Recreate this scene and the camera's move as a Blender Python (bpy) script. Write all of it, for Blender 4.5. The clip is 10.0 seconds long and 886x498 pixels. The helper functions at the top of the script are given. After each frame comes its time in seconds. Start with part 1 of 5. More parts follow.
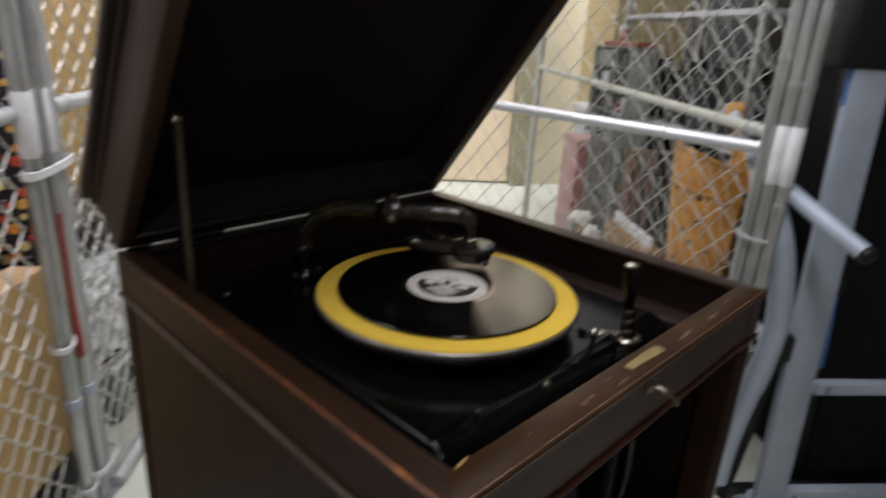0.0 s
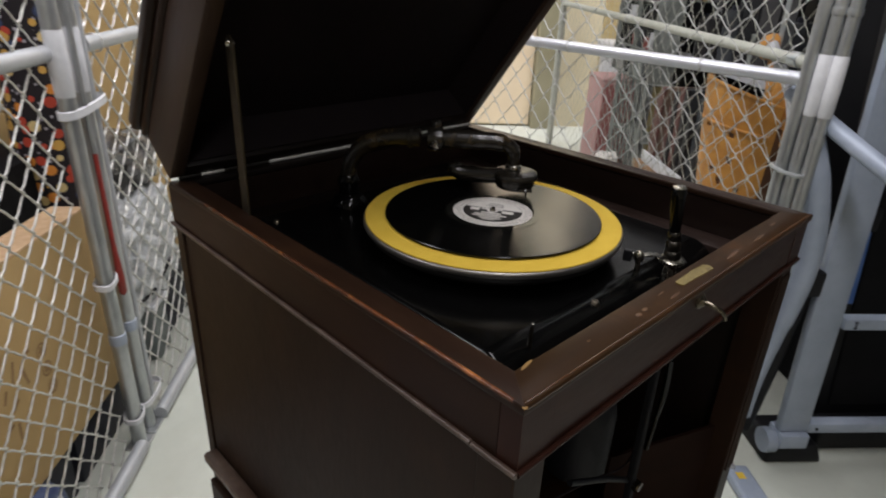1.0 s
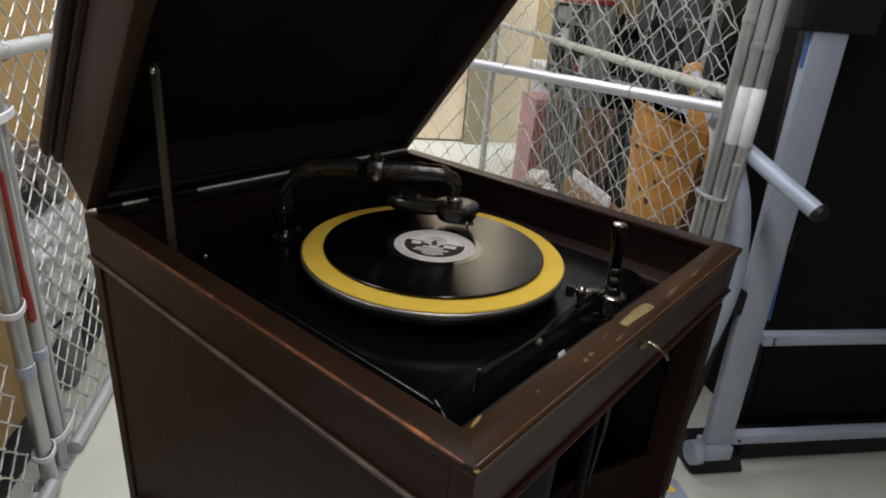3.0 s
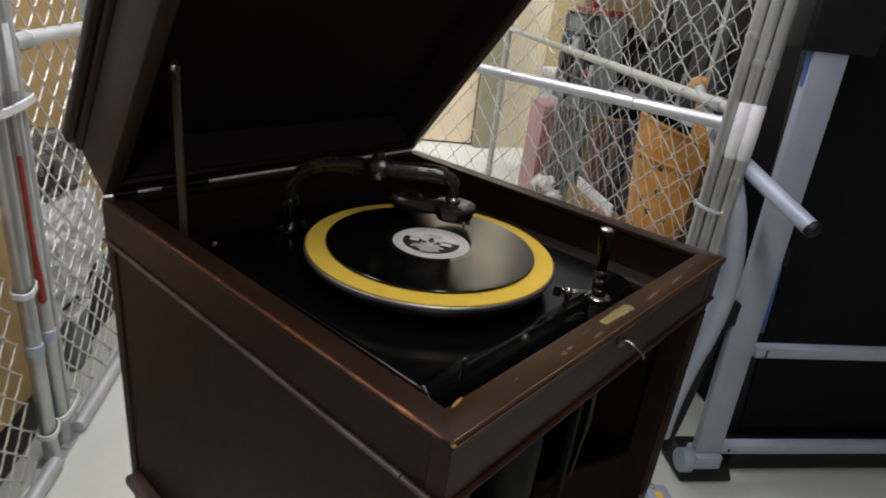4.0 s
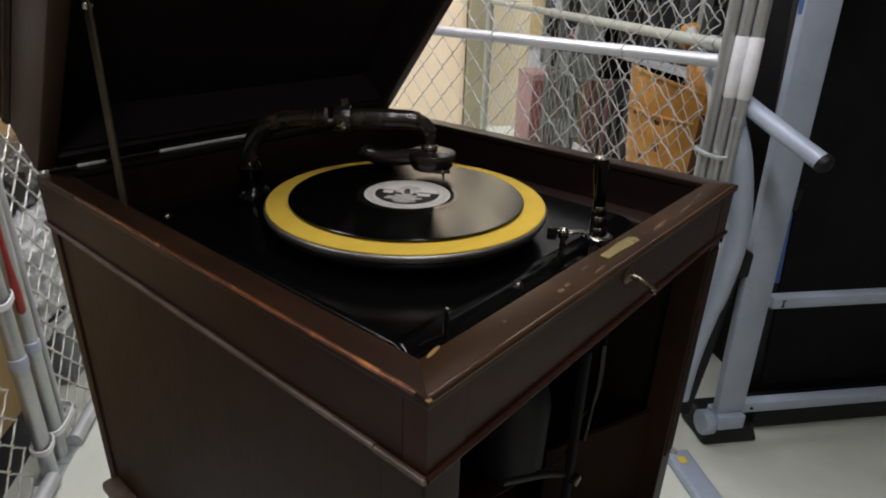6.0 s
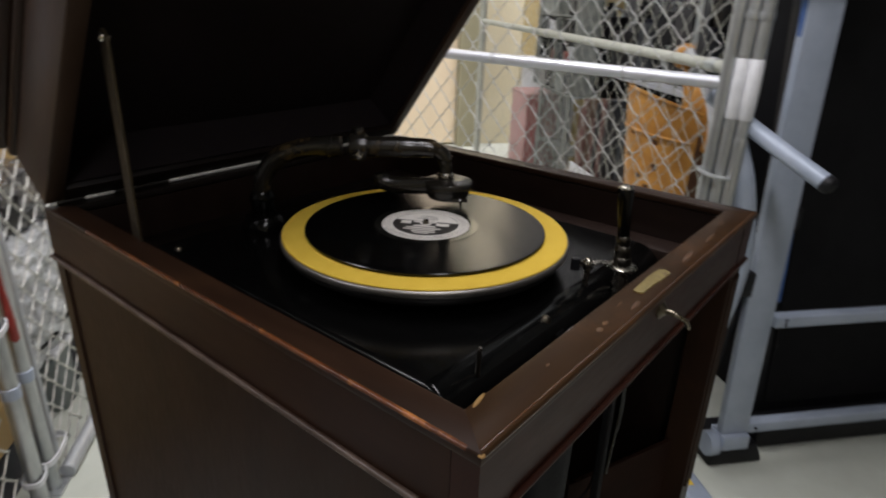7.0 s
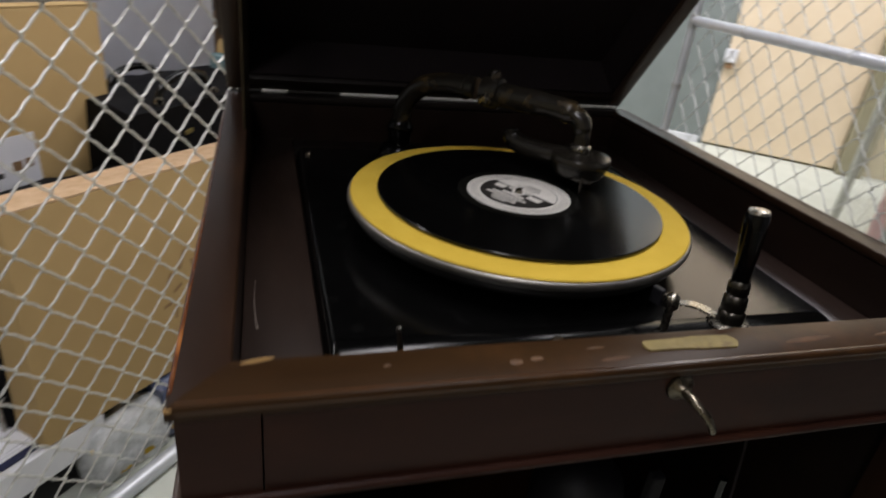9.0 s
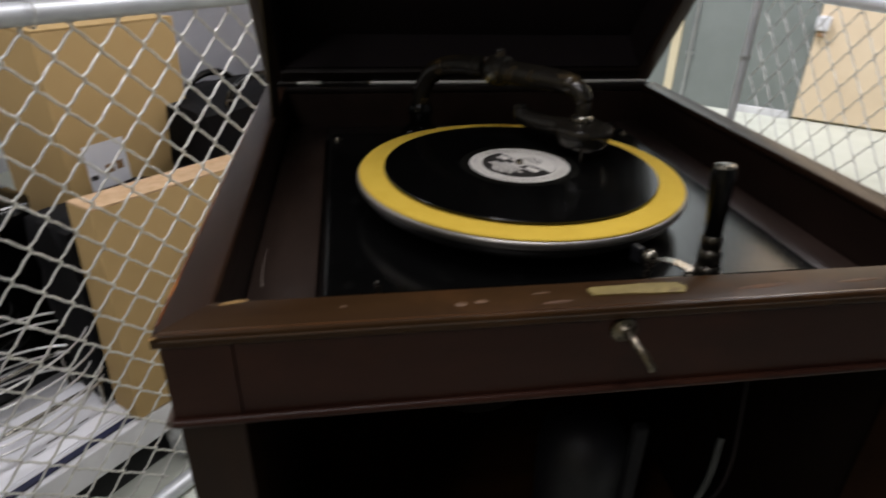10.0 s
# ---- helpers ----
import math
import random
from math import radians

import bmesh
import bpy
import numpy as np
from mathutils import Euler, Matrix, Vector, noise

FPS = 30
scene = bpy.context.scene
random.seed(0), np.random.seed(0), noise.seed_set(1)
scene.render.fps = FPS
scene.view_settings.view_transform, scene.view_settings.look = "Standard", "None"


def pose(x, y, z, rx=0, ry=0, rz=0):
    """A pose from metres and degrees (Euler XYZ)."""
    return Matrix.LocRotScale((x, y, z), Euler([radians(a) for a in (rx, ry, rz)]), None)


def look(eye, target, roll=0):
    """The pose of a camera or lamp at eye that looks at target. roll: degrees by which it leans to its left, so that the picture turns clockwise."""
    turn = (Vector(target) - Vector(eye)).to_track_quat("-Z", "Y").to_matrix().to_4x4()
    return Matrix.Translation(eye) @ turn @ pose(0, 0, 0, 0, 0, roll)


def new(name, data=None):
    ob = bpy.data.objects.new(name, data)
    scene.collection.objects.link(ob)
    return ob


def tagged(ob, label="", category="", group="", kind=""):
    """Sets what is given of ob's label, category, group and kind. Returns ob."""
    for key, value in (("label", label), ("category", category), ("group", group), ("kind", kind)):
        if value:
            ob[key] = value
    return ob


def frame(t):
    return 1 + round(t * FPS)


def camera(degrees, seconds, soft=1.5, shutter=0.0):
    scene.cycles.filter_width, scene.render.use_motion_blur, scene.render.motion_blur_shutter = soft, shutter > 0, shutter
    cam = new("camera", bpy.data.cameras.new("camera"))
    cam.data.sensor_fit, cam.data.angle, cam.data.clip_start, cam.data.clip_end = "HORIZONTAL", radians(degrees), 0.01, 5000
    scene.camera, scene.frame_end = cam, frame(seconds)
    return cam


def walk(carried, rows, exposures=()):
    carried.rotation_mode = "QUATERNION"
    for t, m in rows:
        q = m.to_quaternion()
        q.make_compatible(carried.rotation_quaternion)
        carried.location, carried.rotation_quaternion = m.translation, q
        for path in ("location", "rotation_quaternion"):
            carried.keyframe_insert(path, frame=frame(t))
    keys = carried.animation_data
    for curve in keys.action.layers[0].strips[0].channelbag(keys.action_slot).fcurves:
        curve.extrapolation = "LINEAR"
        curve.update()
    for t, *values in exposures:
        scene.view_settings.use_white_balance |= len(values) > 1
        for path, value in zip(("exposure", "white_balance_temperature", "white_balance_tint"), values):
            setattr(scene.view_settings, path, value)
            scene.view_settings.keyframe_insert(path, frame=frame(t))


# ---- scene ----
cam = camera(71.8, 10.0, soft=1.9, shutter=0.5)
PATH = [
    (0, (-0.482, -0.454, 1.314), (0.875, 0.854, 0.644), 3.3),
    (0.2, (-0.505, -0.464, 1.3), (0.738, 0.929, 0.583), 1.7),
    (0.5, (-0.527, -0.478, 1.294), (0.665, 0.937, 0.535), 1.7),
    (1, (-0.52, -0.446, 1.294), (0.757, 0.849, 0.462), 2.4),
    (1.5, (-0.507, -0.406, 1.299), (0.852, 0.79, 0.448), 3.0),
    (2, (-0.494, -0.388, 1.298), (0.906, 0.78, 0.476), 1.9),
    (2.5, (-0.498, -0.408, 1.303), (0.909, 0.755, 0.486), 2.2),
    (2.7, (-0.503, -0.415, 1.307), (0.918, 0.74, 0.504), 3.1),
    (3.8, (-0.515, -0.436, 1.318), (0.919, 0.724, 0.545), 8.0),
    (4, (-0.527, -0.451, 1.321), (0.898, 0.715, 0.541), 7.1),
    (4.5, (-0.545, -0.462, 1.309), (0.813, 0.79, 0.543), 4.6),
    (5, (-0.516, -0.453, 1.285), (0.838, 0.792, 0.499), 2.7),
    (5.5, (-0.471, -0.445, 1.257), (0.861, 0.797, 0.43), 0.6),
    (5.7, (-0.462, -0.449, 1.25), (0.896, 0.761, 0.417), 1.4),
    (6.8, (-0.479, -0.39, 1.26), (1.003, 0.707, 0.485), 1.6),
    (7, (-0.471, -0.401, 1.26), (0.974, 0.753, 0.499), 2.0),
    (7.2, (-0.464, -0.414, 1.275), (0.859, 0.872, 0.504), 4.3),
    (7.5, (-0.427, -0.423, 1.273), (0.584, 1.117, 0.494), 4.5),
    (7.7, (-0.379, -0.424, 1.263), (0.574, 1.155, 0.489), 4.9),
    (8, (-0.321, -0.412, 1.247), (0.596, 1.193, 0.483), 6.8),
    (8.5, (-0.26, -0.427, 1.244), (0.596, 1.178, 0.414), 6.5),
    (9, (-0.219, -0.478, 1.227), (0.331, 1.229, 0.341), 6.9),
    (9.5, (-0.189, -0.519, 1.207), (0.135, 1.231, 0.293), 6.0),
    (9.8, (-0.172, -0.529, 1.215), (0.045, 1.228, 0.285), 2.2),
    (10, (-0.157, -0.534, 1.229), (0.126, 1.217, 0.305), 1.6),
]
walk(cam, [(t, look(eye, target, roll)) for t, eye, target, roll in PATH])

# ---- world, light, exposure ----
scene.view_settings.exposure = 0.0
world = bpy.data.worlds.new("world")
scene.world = world
world.use_nodes = True
world.node_tree.nodes["Background"].inputs[0].default_value = (0.55, 0.6, 0.65, 1)
world.node_tree.nodes["Background"].inputs[1].default_value = 0.02

# the storage aisle is turned against the phonograph: x runs down the aisle, y to the long fence
AISLE = 49.5
ROOM = pose(0, 0, 0, 0, 0, AISLE)


def lamp(name, u, w, z, sx, sy, power, colour):
    data = bpy.data.lights.new(name, "AREA")
    data.shape, data.size, data.size_y, data.energy, data.color = "RECTANGLE", sx, sy, power, colour
    ob = new(name, data)
    ob.matrix_world = ROOM @ pose(u, w, z)
    return ob


LAMPS = [(-0.10, -0.12), (1.40, -0.50), (-1.7, -0.20), (-0.35, 1.62), (1.20, 0.52)]
POWER = [18, 10, 14, 17, 26.5]
WALL_FILL = [(3.65, 1.35, 195), (3.55, -1.75, 108)]
for (lu, lw), watts in zip(LAMPS, POWER):
    lamp("tube_or_fill_light", lu, lw, 2.50, 1.15, 0.26, watts, (1.0, 0.965, 1.0))

# two unseen fill lamps, added high up to brighten the far wall
for lu, lw, watts in WALL_FILL:
    wall_fill = lamp("tube_or_fill_light", lu, lw, 3.6, 0.26, 1.15, watts, (1.0, 0.965, 1.0))
    wall_fill.matrix_world = ROOM @ pose(lu, lw, 3.66, 0, -58, 0) @ pose(0, 0, -0.105)


# ---- materials ----
def mat(name, dark, light, rough=0.5, metal=0.0, scale=20.0, stretch=(1, 1, 1), bump=0.0, fine=200.0, spread=0.12,
        wear=None, wear_scale=6.0, wear_amount=0.35, coat=0.0, per_object=0.0, space="Object", spec=0.5):
    m = bpy.data.materials.new(name)
    m.use_nodes = True
    n, l = m.node_tree.nodes, m.node_tree.links
    b = n["Principled BSDF"]
    tc = n.new("ShaderNodeTexCoord")
    mp = n.new("ShaderNodeMapping")
    mp.inputs["Scale"].default_value = stretch
    l.new(tc.outputs[space], mp.inputs[0])
    big = n.new("ShaderNodeTexNoise")
    big.inputs["Scale"].default_value, big.inputs["Detail"].default_value = scale, 6
    big.inputs["Roughness"].default_value = 0.62
    l.new(mp.outputs[0], big.inputs[0])
    ramp = n.new("ShaderNodeValToRGB")
    ramp.color_ramp.elements[0].position, ramp.color_ramp.elements[1].position = 0.32, 0.68
    ramp.color_ramp.elements[0].color, ramp.color_ramp.elements[1].color = (*dark, 1), (*light, 1)
    l.new(big.outputs[0], ramp.inputs[0])
    colour = ramp.outputs[0]
    small = n.new("ShaderNodeTexNoise")
    small.inputs["Scale"].default_value, small.inputs["Detail"].default_value = fine, 4
    l.new(mp.outputs[0], small.inputs[0])
    if wear:
        spots = n.new("ShaderNodeTexNoise")
        spots.inputs["Scale"].default_value, spots.inputs["Detail"].default_value = wear_scale, 8
        spots.inputs["Roughness"].default_value = 0.7
        l.new(tc.outputs[space], spots.inputs[0])
        cut = n.new("ShaderNodeMapRange")
        cut.inputs[1].default_value, cut.inputs[2].default_value = 0.55, 0.72
        cut.inputs[3].default_value, cut.inputs[4].default_value = 0.0, wear_amount
        l.new(spots.outputs[0], cut.inputs[0])
        mix = n.new("ShaderNodeMix")
        mix.data_type = "RGBA"
        l.new(cut.outputs[0], mix.inputs["Factor"])
        l.new(colour, mix.inputs["A"])
        mix.inputs["B"].default_value = (*wear, 1)
        colour = mix.outputs["Result"]
    if per_object:
        info = n.new("ShaderNodeObjectInfo")
        hsv = n.new("ShaderNodeHueSaturation")
        span = n.new("ShaderNodeMapRange")
        span.inputs[3].default_value, span.inputs[4].default_value = 1 - per_object, 1 + per_object
        l.new(info.outputs["Random"], span.inputs[0])
        l.new(span.outputs[0], hsv.inputs["Value"])
        l.new(colour, hsv.inputs["Color"])
        colour = hsv.outputs[0]
    l.new(colour, b.inputs["Base Color"])
    gloss = n.new("ShaderNodeMapRange")
    gloss.inputs[3].default_value, gloss.inputs[4].default_value = max(0.02, rough - spread), min(1, rough + spread)
    l.new(small.outputs[0], gloss.inputs[0])
    l.new(gloss.outputs[0], b.inputs["Roughness"])
    b.inputs["Metallic"].default_value = metal
    b.inputs["Specular IOR Level"].default_value = spec
    b.inputs["Coat Weight"].default_value = coat
    b.inputs["Coat Roughness"].default_value = 0.12
    if bump:
        bp = n.new("ShaderNodeBump")
        bp.inputs["Strength"].default_value, bp.inputs["Distance"].default_value = bump, 0.002
        l.new(small.outputs[0], bp.inputs["Height"])
        l.new(bp.outputs[0], b.inputs["Normal"])
    return m


GRAIN_Y, GRAIN_X, GRAIN_Z = (3.5, 0.7, 3.5), (0.7, 3.5, 3.5), (3, 3, 0.8)
WOOD_D, WOOD_L, WOOD_W = (0.0145, 0.0072, 0.0042), (0.0250, 0.0128, 0.0076), (0.075, 0.034, 0.014)
wood_y = mat("mahogany along y", WOOD_D, WOOD_L, 0.30, 0, 9, GRAIN_Y, 0.0, 60, 0.04, WOOD_W, 9, 0.2, spec=0.14)
wood_x = mat("mahogany along x", (0.020, 0.0095, 0.0038), (0.036, 0.0180, 0.0070), 0.30, 0, 9, GRAIN_X, 0.0, 60, 0.04, (0.11, 0.046, 0.015), 11, 0.3, spec=0.10)
wood_z = mat("mahogany upright", WOOD_D, WOOD_L, 0.42, 0, 8, GRAIN_Z, 0.03, 60, 0.08, (0.065, 0.027, 0.011), 3, 0.4, spec=0.12)
wood_worn = mat("worn mahogany edge", (0.030, 0.010, 0.005), (0.145, 0.044, 0.011), 0.24, 0, 22, (1, 1, 1), 0.05, 90, 0.08, (0.40, 0.15, 0.035), 16, 0.85, spec=0.5)
edge_m = mat("rubbed front edge", (0.030, 0.013, 0.006), (0.085, 0.034, 0.012), 0.17, 0, 22, (0.4, 1, 1), 0.05, 90, 0.06, (0.19, 0.075, 0.024), 14, 0.7, spec=0.8)
wood_bare = mat("bare worn wood", (0.045, 0.020, 0.008), (0.095, 0.042, 0.016), 0.75, 0, 60, (1, 1, 1), 0.2, 200)
# mahogany darkened in its colour for the shade inside and behind the case
wood_shaded = mat("mahogany with shade in its colour", (0.004, 0.0023, 0.0017), (0.008, 0.0044, 0.003), 0.5, 0, 9, GRAIN_X, 0.03, 60, 0.08, spec=0.25)
lid_wood = mat("brown mahogany of the lid", (0.032, 0.0190, 0.0128), (0.054, 0.0325, 0.0220), 0.42, 0, 9, GRAIN_Y, 0.02, 60, 0.06, (0.06, 0.034, 0.02), 8, 0.25, spec=0.2)
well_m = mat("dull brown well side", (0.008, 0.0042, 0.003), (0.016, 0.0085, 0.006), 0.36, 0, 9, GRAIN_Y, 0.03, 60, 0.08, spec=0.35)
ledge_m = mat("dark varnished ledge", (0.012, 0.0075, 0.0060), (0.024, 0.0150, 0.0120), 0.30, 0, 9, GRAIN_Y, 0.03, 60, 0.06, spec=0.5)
wire_old = mat("weathered fence wire", (0.30, 0.305, 0.26), (0.42, 0.425, 0.37), 0.6, 0.2, 60, (1, 1, 1), 0.15, 300)
board_m = mat("dull red brown board", (0.010, 0.0038, 0.002), (0.016, 0.006, 0.003), 0.8, 0, 9, GRAIN_X, 0.0, 60, 0.05, spec=0.1)
wood_front = mat("dark red mahogany front", (0.0195, 0.0074, 0.0049), (0.0335, 0.0128, 0.0083), 0.34, 0, 9, GRAIN_X, 0.02, 60, 0.08, (0.072, 0.025, 0.011), 7, 0.3, spec=0.15)
wood_side = mat("dark mahogany side", (0.0175, 0.0080, 0.0050), (0.029, 0.0133, 0.0080), 0.36, 0, 9, GRAIN_Y, 0.02, 60, 0.05, (0.06, 0.026, 0.012), 7, 0.25, spec=0.13)
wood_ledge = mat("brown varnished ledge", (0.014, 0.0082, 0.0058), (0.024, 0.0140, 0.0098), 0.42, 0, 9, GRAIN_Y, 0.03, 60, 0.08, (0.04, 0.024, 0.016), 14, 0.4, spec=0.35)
bead_m = mat("rubbed dusty bead", (0.045, 0.026, 0.018), (0.12, 0.082, 0.062), 0.34, 0, 26, (1, 1, 1), 0.1, 120, 0.12, (0.20, 0.15, 0.12), 18, 0.6, spec=0.6)
ochre = mat("bare wood and yellow reflection", (0.15, 0.08, 0.02), (0.26, 0.15, 0.04), 0.7, 0, 80, (1, 1, 1), 0.2, 200)
ochre_d = mat("rubbed brown wood", (0.055, 0.025, 0.009), (0.115, 0.055, 0.02), 0.6, 0, 80, (1, 1, 1), 0.2, 200)
scratch_m = mat("pale scratch", (0.16, 0.13, 0.11), (0.30, 0.26, 0.22), 0.5, 0, 60)
hinge_d = mat("hinge coloured as unlit", (0.010, 0.009, 0.008), (0.03, 0.027, 0.023), 0.5, 0.3, 60)
bead_n = mat("rubbed nickel bead", (0.20, 0.19, 0.17), (0.40, 0.38, 0.35), 0.43, 0.95, 12, (1, 1, 1), 0.0, 100, 0.06)
hinge_glint = mat("nickel hinge with glint in its colour", (0.70, 0.69, 0.66), (0.85, 0.84, 0.81), 0.45, 0.3, 90, (1, 1, 1), 0.0, 300, 0.1, (0.15, 0.14, 0.12), 25, 0.9)
olive = mat("olive wall paint", (0.23, 0.215, 0.135), (0.29, 0.27, 0.18), 0.6, 0, 2, (1, 1, 1), 0.1, 120)
handle_m = mat("black leather handle", (0.002, 0.002, 0.002), (0.005, 0.005, 0.005), 0.2, 0, 15, (1, 1, 1), 0.1, 200)
dark_wall = mat("dark grey wall paint", (0.022, 0.022, 0.023), (0.04, 0.04, 0.04), 0.7, 0, 2, (1, 1, 1), 0.1, 120)
lip_m = mat("dull black enamel", (0.0012, 0.0012, 0.0012), (0.0025, 0.0025, 0.0025), 0.15, 0, 8, (1, 1, 1), 0.0, 200, 0.04, spec=0.2)
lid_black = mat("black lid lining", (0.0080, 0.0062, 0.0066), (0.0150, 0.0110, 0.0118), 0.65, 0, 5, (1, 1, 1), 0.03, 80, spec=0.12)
japan = mat("black japanned steel", (0.001, 0.001, 0.001), (0.002, 0.002, 0.002), 0.09, 0, 8, (1, 1, 1), 0.02, 300, 0.04, (0.03, 0.03, 0.028), 40, 0.12, spec=0.46)
plate_m = mat("black enamelled plate", (0.0012, 0.0012, 0.0012), (0.0022, 0.0022, 0.0022), 0.19, 0, 8, (1, 1, 1), 0.02, 300, 0.05, (0.025, 0.025, 0.023), 40, 0.12, spec=0.44)
bronze = mat("black lacquered brass", (0.008, 0.007, 0.0055), (0.013, 0.011, 0.0085), 0.24, 0.0, 8, (1, 1, 1), 0.0, 40, 0.02, (0.24, 0.155, 0.055), 22, 0.3)
nickel_d = mat("dark tarnished nickel", (0.10, 0.085, 0.06), (0.24, 0.21, 0.165), 0.3, 1.0, 60, (1, 1, 1), 0.0, 300)
ferrule_m = mat("blackened nickel", (0.045, 0.041, 0.035), (0.13, 0.12, 0.105), 0.3, 1.0, 60, (1, 1, 1), 0.0, 300, 0.1, (0.35, 0.33, 0.28), 70, 0.8)
nickel = mat("tarnished nickel", (0.26, 0.24, 0.20), (0.46, 0.44, 0.39), 0.26, 1.0, 40, (1, 1, 1), 0.0, 300)
brass = mat("worn brass", (0.13, 0.095, 0.028), (0.23, 0.18, 0.055), 0.5, 0.15, 45, (1, 1, 1), 0.2, 300, 0.12, (0.075, 0.038, 0.014), 70, 0.95)
platter_m = mat("dark turntable metal", (0.030, 0.029, 0.027), (0.065, 0.062, 0.058), 0.42, 0.7, 12, (1, 1, 1), 0.0, 100, 0.06)
felt = mat("yellow felt", (0.61, 0.405, 0.037), (0.665, 0.455, 0.050), 0.95, 0, 40, (1, 1, 1), 0.5, 900)
shellac = mat("black shellac", (0.0012, 0.0012, 0.0012), (0.002, 0.002, 0.002), 0.17, 0, 10, (1, 1, 1), 0.0, 100, 0.02, spec=0.38)
sh = shellac.node_tree
tang = sh.nodes.new("ShaderNodeTangent")
tang.direction_type, tang.axis = "RADIAL", "Z"
sh.links.new(tang.outputs[0], sh.nodes["Principled BSDF"].inputs["Tangent"])
sh.nodes["Principled BSDF"].inputs["Anisotropic"].default_value = 0.8
sh.nodes["Principled BSDF"].inputs["Anisotropic Rotation"].default_value = 0.25
paper_w = mat("label paper", (0.66, 0.63, 0.58), (0.80, 0.77, 0.72), 0.6, 0, 60, (1, 1, 1), 0.1, 300)
ink = mat("black printing ink", (0.015, 0.014, 0.013), (0.03, 0.028, 0.025), 0.5)
stay_m = mat("dulled brass strip", (0.035, 0.028, 0.018), (0.08, 0.062, 0.036), 0.45, 0.8, 30)
glossy = mat("smooth shellac", (0.006, 0.006, 0.005), (0.009, 0.009, 0.008), 0.10, 0, 10, (1, 1, 1), 0.0, 100, 0.02)
steel = mat("galvanised steel tube", (0.33, 0.35, 0.355), (0.53, 0.55, 0.555), 0.36, 0.75, 22, (1, 1, 0.3), 0.12, 160, 0.12, (0.25, 0.26, 0.26), 14, 0.4)
rail_m = mat("smooth galvanised rail", (0.50, 0.52, 0.56), (0.60, 0.62, 0.66), 0.36, 0.55, 5, (1, 1, 1), 0.0, 160, 0.03)
rail_mid = mat("dull galvanised rail", (0.40, 0.42, 0.44), (0.50, 0.52, 0.54), 0.42, 0.4, 9, (1, 1, 1), 0.05, 160, 0.08)
rail_old = mat("weathered rail", (0.36, 0.37, 0.32), (0.46, 0.47, 0.41), 0.6, 0.1, 40, (1, 1, 1), 0.3, 200)
wire_m = mat("galvanised wire", (0.42, 0.43, 0.42), (0.62, 0.63, 0.62), 0.42, 0.7, 60, (1, 1, 1), 0.15, 300, 0.1, None, 6, 0.3, 0, 0.08)
wire_bright = mat("bright galvanised wire", (0.50, 0.50, 0.47), (0.72, 0.72, 0.68), 0.38, 0.68, 60, (1, 1, 1), 0.15, 300, 0.1, None, 6, 0.3, 0, 0.08)
tape = mat("white tape", (0.55, 0.56, 0.58), (0.70, 0.71, 0.73), 0.5, 0, 20, (1, 1, 1), 0.1, 150)
red_paint = mat("red paint", (0.20, 0.018, 0.014), (0.30, 0.035, 0.025), 0.45, 0, 30)
card = mat("corrugated cardboard", (0.44, 0.30, 0.125), (0.50, 0.345, 0.15), 0.85, 0, 2.5, (1, 1, 1), 0.12, 160, 0.05, (0.40, 0.25, 0.10), 5, 0.3)
card_edge = mat("cut cardboard edge", (0.55, 0.36, 0.20), (0.68, 0.48, 0.30), 0.85, 0, 40, (1, 1, 1), 0.25, 200)
card_dark = mat("dark brown cardboard", (0.22, 0.13, 0.065), (0.28, 0.17, 0.085), 0.85, 0, 3, (1, 1, 1), 0.12, 120)
vinyl = mat("grey vinyl floor", (0.47, 0.495, 0.435), (0.57, 0.595, 0.53), 0.5, 0, 3, (1, 1, 1), 0.05, 60, 0.1, (0.38, 0.38, 0.36), 1.5, 0.35, spec=0.3)
beige = mat("beige wall paint", (0.66, 0.54, 0.38), (0.74, 0.62, 0.45), 0.55, 0, 2, (1, 1, 1), 0.1, 120)
card_print = mat("faint print on card", (0.24, 0.145, 0.06), (0.33, 0.21, 0.095), 0.85, 0, 30)
ceiling_m = mat("grey deck ceiling", (0.16, 0.165, 0.17), (0.24, 0.245, 0.25), 0.8, 0, 2, (1, 1, 1), 0.15, 60)
cream = mat("pale plaster", (0.58, 0.51, 0.34), (0.66, 0.59, 0.42), 0.7, 0, 2, (1, 1, 1), 0.15, 120)
wall_grey = mat("grey green wall paint", (0.155, 0.180, 0.172), (0.195, 0.222, 0.214), 0.6, 0, 2, (1, 1, 1), 0.1, 120)
rack_m = mat("grey green enamel", (0.15, 0.165, 0.15), (0.30, 0.32, 0.30), 0.5, 0.1, 14, (1, 1, 1), 0.1, 120, 0.1, (0.12, 0.12, 0.11), 9, 0.5)
pale_metal = mat("pale painted steel", (0.42, 0.43, 0.46), (0.52, 0.53, 0.56), 0.5, 0, 4, (1, 1, 1), 0.05, 100)
blue_grey = mat("blue grey enamel", (0.29, 0.34, 0.42), (0.37, 0.42, 0.51), 0.38, 0.1, 8, (1, 1, 1), 0.05, 200, 0.1, (0.22, 0.25, 0.3), 12, 0.3)
bright_blue = mat("bright blue plastic", (0.035, 0.10, 0.30), (0.06, 0.14, 0.38), 0.4, 0, 8)
rubber = mat("black rubber", (0.003, 0.003, 0.004), (0.007, 0.007, 0.009), 0.55, 0, 15, (1, 1, 1), 0.15, 200, spec=0.3)
nylon = mat("black nylon cloth", (0.003, 0.003, 0.004), (0.007, 0.007, 0.008), 0.75, 0, 10, (1, 1, 1), 0.4, 400, spec=0.15)
